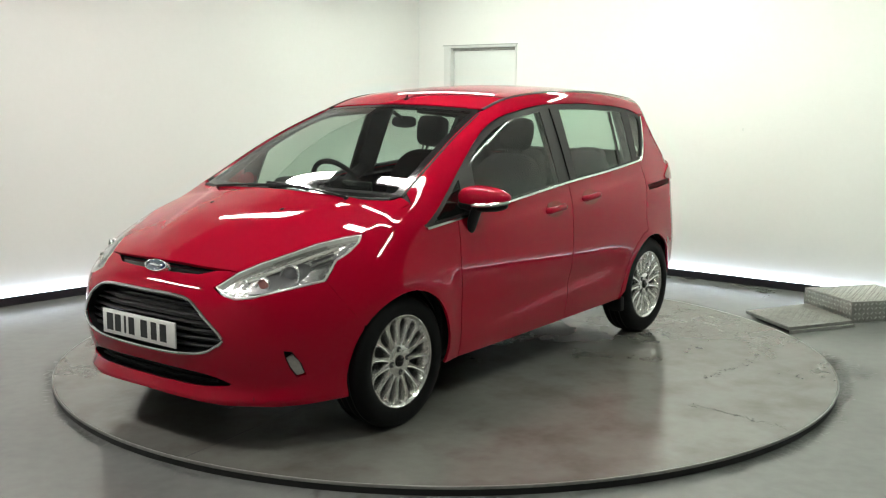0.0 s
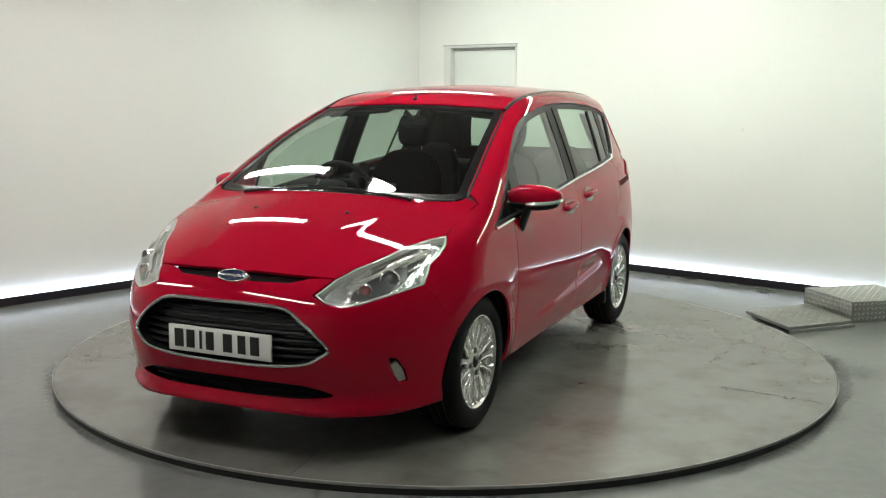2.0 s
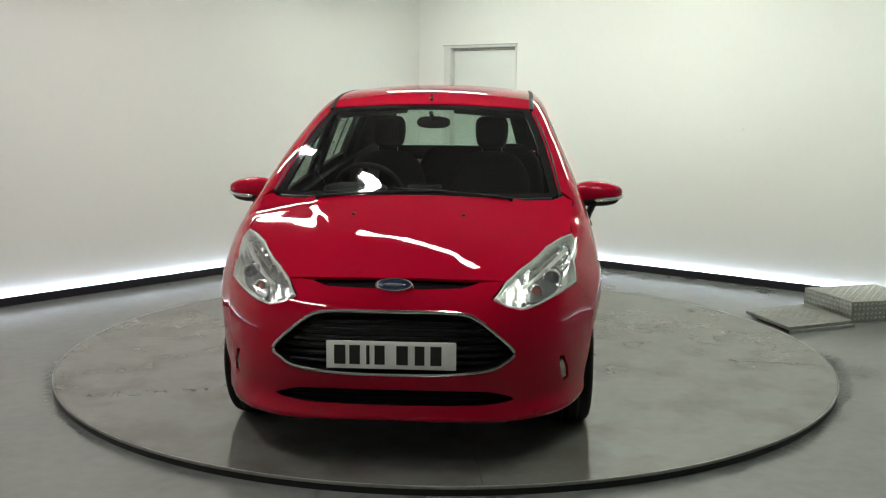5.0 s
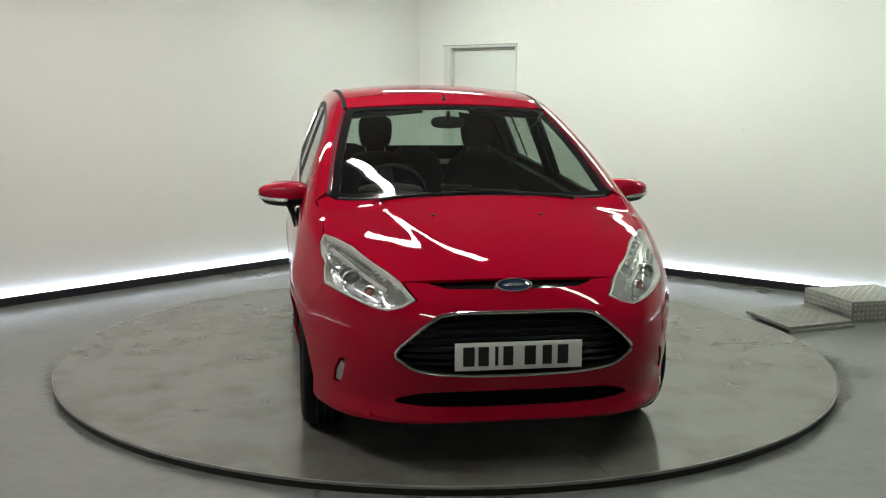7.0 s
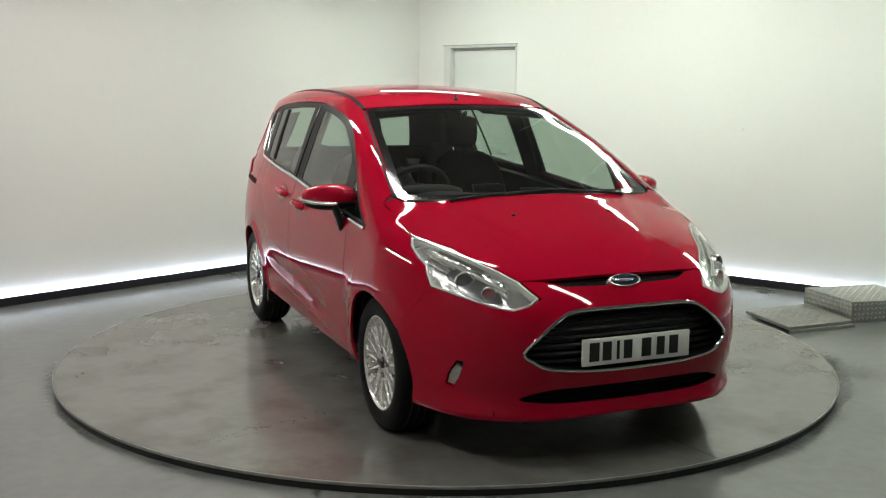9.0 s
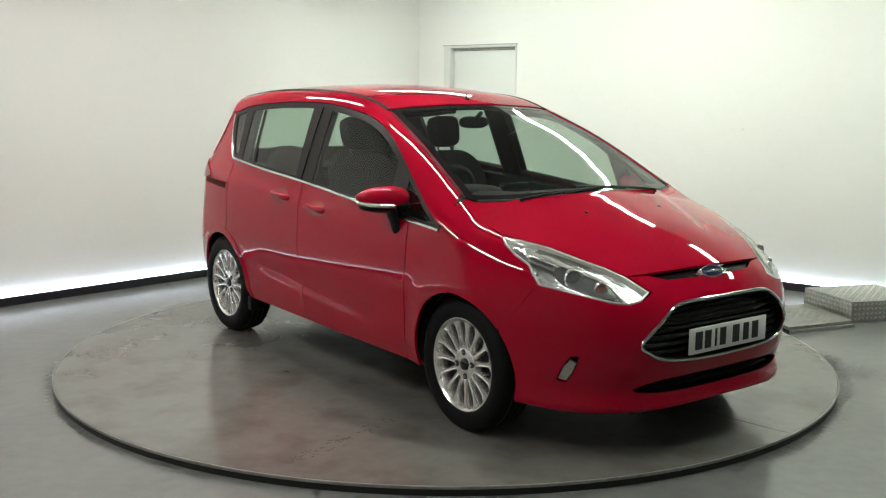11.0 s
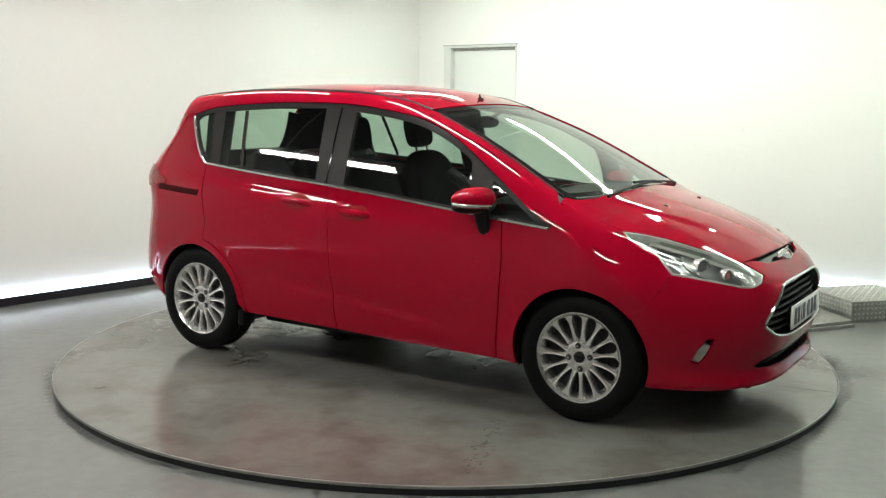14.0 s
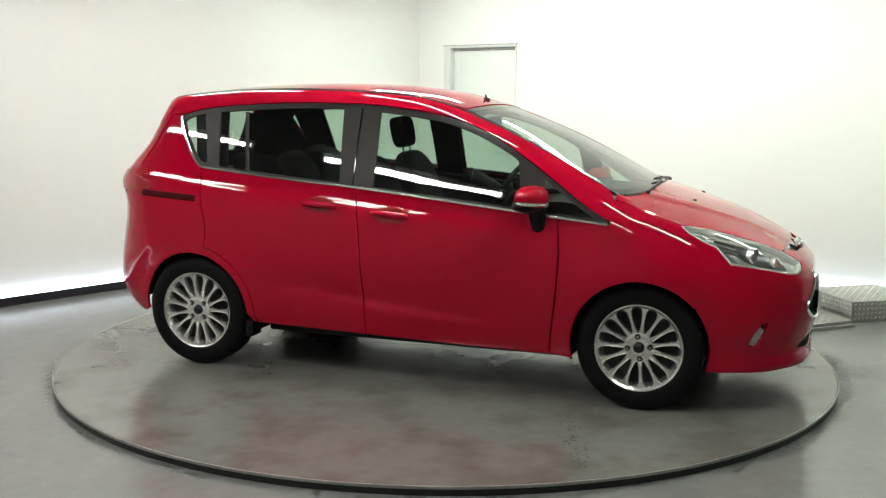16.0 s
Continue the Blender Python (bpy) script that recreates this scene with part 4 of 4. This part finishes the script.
# ---------- wheels ----------
def wheel(name, mat4):
    """built with its outer face towards +z, at the origin of its middle plane"""
    w = new(name)
    w.parent = CAR
    w.matrix_basis = mat4
    R = HUB_Z
    tyre = [(0.205, -0.085), (0.225, -0.094), (0.262, -0.099), (0.288, -0.092), (0.304, -0.078), (R - 0.001, -0.06), (R, 0.0), (R - 0.001, 0.06), (0.304, 0.078), (0.296, 0.086), (0.288, 0.092), (0.262, 0.0985), (0.232, 0.0965), (0.218, 0.090), (0.214, 0.082)]
    part("tyre", lathe(tyre, 72), M_RUBBER, w, "black rubber tyre")
    for z in (-0.035, 0.0, 0.035):
        part("tread_groove", lathe([(R - 0.0005, z - 0.004), (R + 0.0006, z), (R - 0.0005, z + 0.004)], 72), M_INK, w)
    rim = part("rim", lathe([(0.19, -0.09), (0.185, 0.02), (0.192, 0.055), (0.198, 0.070), (0.205, 0.080), (0.2135, 0.088), (0.2175, 0.087), (0.2175, 0.08), (0.206, 0.06), (0.20, -0.09)], 72, True), M_RIMALU, w, "silver alloy rim")
    # barrel closed by a dark sheet that stands in for shade behind the spokes
    part("barrel_shade", lathe([(0.1845, -0.085), (0.182, 0.02), (0.0, 0.018)], 48), M_DARKMETAL_SHADE, w, "dark sheet painting the shade behind the spokes")
    part("brake_disc", lathe([(0.0, 0.026), (0.07, 0.026), (0.12, 0.022), (0.12, 0.0)], 48), M_DARKMETAL_SHADE, w, "dull brake disc")
    # fifteen slim spokes that flare at the rim
    bm = bmesh.new()
    rows = []
    for r, wd, z in ((0.055, 0.0110, 0.066), (0.075, 0.0128, 0.070), (0.09, 0.0110, 0.072), (0.105, 0.0094, 0.073), (0.125, 0.0086, 0.074), (0.145, 0.0090, 0.075), (0.165, 0.0106, 0.0765), (0.18, 0.0138, 0.078), (0.190, 0.0200, 0.0795), (0.196, 0.029, 0.0805), (0.2, 0.040, 0.081)):
        rows.append([bm.verts.new((r, a * wd, z + b)) for a, b in ((-1, -0.034), (-1, -0.006), (-0.7, 0.0), (0, -0.003), (0.7, 0.0), (1, -0.006), (1, -0.034))])
    for a, b in zip(rows, rows[1:]):
        for k in range(6):
            bm.faces.new((a[k], a[k + 1], b[k + 1], b[k]))
    bmesh.ops.recalc_face_normals(bm, faces=bm.faces[:])
    first = part("spoke", bm, M_RIMALU, rim, angle=50)
    for i in range(1, 15):
        o = new("spoke", first.data)
        o.parent = rim
        o.matrix_basis = pose(0, 0, 0, 0, 0, 24 * i)
    hub = part("hub", lathe([(0.0, 0.066), (0.03, 0.070), (0.060, 0.0715), (0.073, 0.068), (0.077, 0.05), (0.077, 0.02)], 48), M_RIMALU, w, "silver hub")
    part("centre_cap", lathe([(0.0, 0.079), (0.02, 0.078), (0.027, 0.074), (0.028, 0.06)], 32), M_GLOSSBLACK, hub, "black round centre cap")
    for i in range(4):
        a = radians(20 + 90 * i)
        m = Matrix.Translation((0.055 * math.cos(a), 0.055 * math.sin(a), 0))
        # dark disc on the hub face paints the shade inside the bolt hole
        part("bolt_hole_shade", turned(lathe([(0.0, 0.0735), (0.009, 0.0735), (0.0125, 0.0745), (0.0145, 0.072), (0.0145, 0.06)], 20), m), M_DARKMETAL_SHADE, hub)
        part("wheel_nut", turned(lathe([(0.0, 0.080), (0.006, 0.0795), (0.0075, 0.074), (0.0075, 0.07)], 6), m), M_CHROME, hub)
    part("valve", tube([(0.17, 0.02, 0.06), (0.165, 0.02, 0.085)], 0.004, 8), M_BLACK, rim)
    return w


for x in (AXLE, -AXLE):
    for s in (1, -1):
        wheel("wheel", Matrix.Translation((x, s * 0.747, HUB_Z)) @ pose(0, 0, 0, -90 * s) @ pose(0, 0, 0, 0, 0, -13 if x > 0 else 25))
        # liner of the wheel arch
        bm = bmesh.new()
        rows = []
        for r, y in ((ARCH_R + 0.008, 0.79), (ARCH_R + 0.03, 0.77), (ARCH_R + 0.03, 0.50), (0.05, 0.48)):
            rows.append([bm.verts.new((x + r * math.cos(a), s * y, HUB_Z + r * math.sin(a))) for a in np.linspace(radians(-16 if x < 0 else -6), radians(172 if x < 0 else 196), 40)])
        for a, b in zip(rows, rows[1:]):
            for k in range(39):
                bm.faces.new((a[k], a[k + 1], b[k + 1], b[k]))
        part("arch_liner", bm, M_BLACK, CAR, "black wheel arch liner")
part("underbody", join(box(-0.88, 0.88, -0.66, 0.66, 0.19, 0.25, 0.02), box(0.8, 1.95, -0.46, 0.46, 0.18, 0.26, 0.02), box(-1.8, -0.8, -0.46, 0.46, 0.2, 0.3, 0.02)), M_BLACK, CAR, "black underbody")
for s in (1, -1):
    part("mud_flap", box(-0.93, -0.88, s * 0.79 - 0.05, s * 0.79 + 0.05, 0.19, 0.28, 0.01), M_BLACK, CAR, "black flap by the wheel")


# ---------- mirrors, handles, wipers and small fittings ----------
def blob(c, r, power=2.4, n=24, cut=None):
    """a rounded box-like shell"""
    bm = bmesh.new()
    bmesh.ops.create_uvsphere(bm, u_segments=n, v_segments=n // 2 + 2, radius=1)
    for v in bm.verts:
        q = [math.copysign(abs(a) ** (2 / power), a) for a in v.co]
        v.co = (c[0] + q[0] * r[0], c[1] + q[1] * r[1], c[2] + q[2] * r[2])
    return bm


def mirror(s):
    bm = blob((0, 0, 0), (0.085, 0.135, 0.062), 2.3)
    for v in bm.verts:
        # swept face and slim outer end
        t = (v.co.y / 0.135 + 1) / 2
        v.co.z = v.co.z * (1.0 - 0.30 * t * t) + 0.004 * t
        v.co.x = v.co.x * (1.0 - 0.2 * t) - 0.035 * t * t
        if v.co.x < -0.055:
            v.co.x = -0.055
        v.co.y *= s
    if s < 0:
        bmesh.ops.reverse_faces(bm, faces=bm.faces[:])
    at = Matrix.Translation((0.715, s * 0.900, 1.032))
    h = part("door_mirror", turned(bm, at), M_RED, CAR, "red door mirror with pale indicator")
    low = blob((0, 0, 0), (0.082, 0.128, 0.034), 2.3)
    for v in low.verts:
        t = (v.co.y / 0.128 + 1) / 2
        v.co.x = v.co.x * (1.0 - 0.2 * t) - 0.034 * t * t
        v.co.y *= s
    if s < 0:
        bmesh.ops.reverse_faces(bm := low, faces=low.faces[:])
    part("lower_cover", turned(low, Matrix.Translation((0.712, s * 0.89, 0.996))), M_BLACK, h, "black lower mirror cover")
    lens = tube(spline([(0.795, s * 0.885, 1.0), (0.782, s * 0.935, 1.002), (0.752, s * 0.99, 1.006), (0.71, s * 1.024, 1.012), (0.67, s * 1.032, 1.018)], 4), [0.004] + [0.0095] * 15 + [0.005], 10)
    part("indicator", lens, M_LAMPIN, h, "pale clear indicator strip")
    part("mirror_glass", turned(blob((0, 0, 0), (0.004, 0.105, 0.042), 3), Matrix.Translation((0.652, s * 0.89, 1.03))), M_CHROME, h, "mirror glass")
    arm = bmesh.new()
    rows = []
    for y, z, a, b in ((0.90, 1.0, 0.05, 0.03), (0.875, 0.965, 0.045, 0.02), (0.858, 0.92, 0.042, 0.016), (0.848, 0.872, 0.030, 0.014), (0.846, 0.852, 0.012, 0.008)):
        rows.append([arm.verts.new((0.735 + a * math.cos(q), s * (y + b * math.sin(q)), z)) for q in np.linspace(0, 2 * math.pi, 14, endpoint=False)])
    for a, b in zip(rows, rows[1:]):
        for k in range(14):
            arm.faces.new((a[k], a[(k + 1) % 14], b[(k + 1) % 14], b[k]))
    arm.faces.new(rows[-1])
    bmesh.ops.recalc_face_normals(arm, faces=arm.faces[:])
    part("mirror_arm", arm, M_BLACK, h, "black mirror arm on the door")


def handle(s, x0, x1, z0, z1):
    v = side_view(s)
    pts = [(x0 + (x1 - x0) * t, z0 + (z1 - z0) * t) for t in np.linspace(0, 1, 13)]
    P = place(v, pts)
    N = normal_at(P)
    out = [0.001, 0.012, 0.018, 0.020, 0.021, 0.021, 0.021, 0.021, 0.021, 0.020, 0.018, 0.012, 0.001]
    line = [tuple(p + n * (o - 0.002)) for p, n, o in zip(P, N, out)]
    bm = tube(line, [0.011] + [0.0185] * 11 + [0.011], 12)
    h = part("door_handle", bm, M_RED, CAR, "red pull handle on the door")
    mid = ((x0 + x1) / 2, (z0 + z1) / 2)
    cup = [(mid[0] + 0.092 * math.cos(a), mid[1] + 0.044 * math.sin(a)) for a in np.linspace(0, 2 * math.pi, 24, endpoint=False)]
    # flat oval in darker red paints the shaded recess; nothing is hollowed out
    panel("handle_cup_shade", cup, v, M_TAIL_CUPSHADE, h, "darker red patch painting the recess shade behind the handle", lift=0.0012, depth=0.003, step=0.02)


for s in (1, -1):
    mirror(s)
    handle(s, -0.56, -0.36, 0.952, 0.938)
    handle(s, -0.155, 0.045, 0.914, 0.902)


def on_top(pts, lift):
    P = place(top_view(), pts)
    return [tuple(p) for p in P + normal_at(P) * lift]


def wiper(pivot, elbow, tip, name):
    line = on_top(spline([pivot, elbow, tip], 8), 0.014)
    w = part(name, tube(line, [0.007] * 6 + [0.005] * (len(line) - 6), 8), M_BLACK, CAR, "black windscreen wiper")
    part("blade", tube(on_top(spline([(elbow[0] + 0.005, elbow[1] * 1.02), tip], 10), 0.010), 0.006, 6), M_BLACK, w, "wiper blade")
    part("pivot", turned(lathe([(0, 0.018), (0.010, 0.016), (0.013, 0.0), (0.013, -0.02)], 16), Matrix.Translation(on_top([pivot], 0.0)[0])), M_BLACK, w)


wiper((1.212, -0.46), (1.222, -0.2), (1.205, 0.16), "wiper")
wiper((1.212, 0.46), (1.214, 0.22), (1.192, -0.10), "wiper")
for s in (1, -1):
    p = on_top([(1.425, s * 0.25)], 0.0)[0]
    part("washer_jet", turned(blob((0, 0, 0.003), (0.016, 0.011, 0.008), 2.2, 14), Matrix.Translation(p)), M_BLACK, CAR, "small black washer jet")
p = on_top([(0.205, 0.0)], 0.0)[0]
a = part("aerial", turned(blob((0, 0, 0.0), (0.022, 0.012, 0.012), 2.2, 14), Matrix.Translation(p)), M_BLACK, CAR, "short black roof aerial base")
part("mast", tube([p, (p[0] - 0.006, 0, p[2] + 0.03)], [0.008, 0.004], 8), M_BLACK, a)
for s in (1, -1):
    line = [(1.085, s * 0.700), (0.8, s * 0.662), (0.5, s * 0.612), (0.30, s * 0.574)]
    ribbon("screen_moulding", spline(line, 8), tv, 0.012, M_BLACK, CAR, "black windscreen edge moulding", lift=0.002)


# ---------- the cabin ----------
def cabin():
    for s in (1, -1):
        v = side_view(s)
        low = run(belt, -1.5, 0.8, 30, -0.02) + [(0.9, 0.9), (0.95, 0.6), (0.88, 0.26), (-0.85, 0.28), (-0.95, 0.68), (-1.5, 0.72)]
        panel("door_lining", low, v, M_TRIM, CAR, "dark grey plastic door lining", lift=-0.055, depth=0.03)
        panel("quarter_lining", [(-1.49, 0.52), (-1.49, 1.12), (-1.68, 1.12), (-1.78, 0.95), (-1.80, 0.45), (-1.70, 0.36), (-1.60, 0.40)], v, M_TRIM, CAR, "dark lining behind the rear wheel", lift=-0.05, depth=0.2)
        rail_in = [(-1.56, 1.40)] + run(wtop, -1.40, 0.98, 50, 0.004) + [(1.0, 1.03)] + [(float(p[0]) - 0.03, float(p[2]) - 0.025) for p in WS_EDGE] + [(float(p[0]), float(p[2]) - 0.03) for p in DITCH_EDGE]
        panel("rail_lining", rail_in, v, M_TRIM, CAR, "dark pillar lining", lift=-0.03, depth=0.006, step=0.04)
        for x0, x1, xt0, xt1 in ((-0.36, -0.18, -0.38, -0.20), (-1.28, -1.08, -1.36, -1.14)):
            panel("pillar_lining", [(x0, float(belt(x0)) - 0.02), (x1, float(belt(x1)) - 0.02), (xt1, float(wtop(xt1)) + 0.01), (xt0, float(wtop(xt0)) + 0.01)], v, M_TRIM, CAR, "dark pillar lining", lift=-0.045, depth=0.01, step=0.05)
        panel("tail_lining", [(s * 0.50, 1.14), (s * 0.70, 1.14), (s * 0.62, 1.39), (s * 0.42, 1.42)], rear_view(), M_TRIM, CAR, "dark rear lining", lift=-0.03, depth=0.006, step=0.05)
    half = [(0.20, 0.0), (0.19, 0.52)] + [(x, y) for x, y in DITCH[3:] if x > -1.5] + [(-1.53, 0.3), (-1.54, 0.0)]
    panel("roof_lining", mirrored(half), tv, M_TRIM, CAR, "dark roof lining", lift=-0.04, depth=0.006, step=0.08)
    panel("tailgate_lining", [(-0.62, 1.185), (-0.62, 0.6), (0.62, 0.6), (0.62, 1.185)], rear_view(), M_TRIM, CAR, "dark tailgate lining", lift=-0.05, depth=0.01, step=0.08)
    part("cabin_floor", box(-1.55, 1.0, -0.47, 0.47, 0.27, 0.33), M_TRIM, CAR, "dark carpet")
    prof = [(1.17, 1.005), (1.0, 1.02), (0.85, 1.03), (0.72, 1.02), (0.62, 0.985), (0.585, 0.93), (0.60, 0.80), (0.68, 0.62), (0.75, 0.40), (1.1, 0.40), (1.19, 0.90)]
    bm = bmesh.new()
    rows = []
    for y in np.linspace(-0.72, 0.72, 25):
        bow = 0.05 * (y / 0.72) ** 2
        hump = 0.022 * math.exp(-((y + 0.36) / 0.16) ** 2)
        rows.append([bm.verts.new((x - bow - (0.06 * (y / 0.72) ** 4 if x > 1 else 0), y, z + (hump if 0.6 < x < 0.9 and z > 0.9 else 0) - 0.03 * (y / 0.72) ** 4)) for x, z in prof])
    n = len(prof)
    for a, b in zip(rows, rows[1:]):
        for k in range(n):
            bm.faces.new((a[k], a[(k + 1) % n], b[(k + 1) % n], b[k]))
    bm.faces.new(rows[0])
    bm.faces.new(rows[-1][::-1])
    bmesh.ops.recalc_face_normals(bm, faces=bm.faces[:])
    dash = part("dashboard", bm, M_TRIM, CAR, "dark grey dashboard", angle=50)
    part("binnacle", blob((0.70, -0.36, 1.035), (0.12, 0.17, 0.035), 2.6), M_TRIM, dash)
    part("centre_screen", box(0.60, 0.66, -0.09, 0.09, 0.98, 1.06, 0.012), M_GLOSSBLACK, dash)
    # steering wheel on the right-hand side
    m = Matrix.Translation((0.43, -0.33, 0.985)) @ pose(0, 0, 0, 0, -62, 0)
    ring = [(0.185 * math.cos(a), 0.185 * math.sin(a), 0) for a in np.linspace(0, 2 * math.pi, 40, endpoint=False)]
    sw = part("steering_wheel", turned(tube(ring, 0.0155, 10, True), m), M_TRIM, CAR, "black steering wheel")
    part("wheel_boss", turned(blob((0, 0, 0.02), (0.07, 0.08, 0.03), 2.6, 16), m), M_TRIM, sw)
    for a in (90, 270, 180):
        q = radians(a)
        part("wheel_spoke", turned(tube([(0.05 * math.cos(q), 0.05 * math.sin(q), 0.01), (0.18 * math.cos(q), 0.18 * math.sin(q), 0)], 0.014, 8), m), M_TRIM, sw)
    part("column", turned(tube([(0, 0, 0.02), (0, 0, 0.25)], 0.035, 12), m), M_TRIM, sw)

    def seat(y, x, w, z0=0.0):
        e = new("seat")
        e.parent = CAR
        tagged(e, "dark cloth seat with headrest")
        b = blob((x + 0.18, y, 0.55), (0.27, w, 0.09), 3.4)
        part("cushion", b, M_CLOTH, e)
        back = blob((0, 0, 0), (0.075, w, 0.31), 3.4)
        for v in back.verts:
            t = v.co.z / 0.31
            v.co.y *= 1.0 - 0.16 * max(0, t) ** 2
            v.co.x += -0.03 * abs(v.co.y / w) ** 2 * -1
        part("backrest", turned(back, Matrix.Translation((x - 0.13, y, 0.88)) @ pose(0, 0, 0, 0, -16)), M_CLOTH, e)
        hr = blob((0, 0, 0), (0.055, 0.104, 0.098), 4.4)
        for v in hr.verts:
            v.co.y *= 1.0 - 0.12 * max(0, -v.co.z / 0.10)
        top = Matrix.Translation((x - 0.245, y, 1.297 + z0)) @ pose(0, 0, 0, 0, -12)
        part("headrest", turned(hr, top), M_CLOTH, e)
        for q in (-0.06, 0.06):
            part("headrest_post", tube([(x - 0.205, y + q, 1.12), (x - 0.235, y + q, 1.26 + z0)], 0.006, 8), M_CHROME, e)

    seat(0.325, -0.20, 0.25)
    seat(-0.325, -0.20, 0.25)
    for y, w in ((0.46, 0.21), (0.0, 0.20), (-0.46, 0.21)):
        seat(y, -0.86, w, -0.2 if y else -0.30)
    part("seat_base", box(-1.0, -0.5, -0.66, 0.66, 0.33, 0.5, 0.03), M_CLOTH, CAR, "dark rear seat base")
    part("parcel_shelf", box(-1.72, -1.12, -0.62, 0.62, 1.03, 1.05, 0.008), M_TRIM, CAR, "dark parcel shelf")
    mm = part("rear_view_mirror", turned(blob((0, 0, 0), (0.022, 0.095, 0.034), 2.8), Matrix.Translation((0.25, 0.015, 1.375)) @ pose(0, 0, 0, 0, -8, -6)), M_TRIM, CAR, "black rear-view mirror")
    part("mirror_stem", tube([(0.26, 0.015, 1.39), (0.33, 0.005, 1.43)], 0.012, 8), M_TRIM, mm)
    for s in (1, -1):
        part("sun_visor", turned(box(-0.08, 0.08, -0.2, 0.2, -0.008, 0.008, 0.006), Matrix.Translation((0.20, s * 0.33, 1.435)) @ pose(0, 0, 0, s * -5, 14)), M_TRIM, CAR, "folded grey sun visor")


cabin()


# the car stands a little off the turntable's axis, about which it turns
for ob in CAR.children:
    ob.matrix_parent_inverse = Matrix.Translation((OX, OY, 0))


def motions():
    for ob in (TABLE, CAR):
        walk(ob, [(t, Matrix.Translation(ob.location) @ pose(0, 0, 0, 0, 0, a)) for t, a in TURN])


motions()
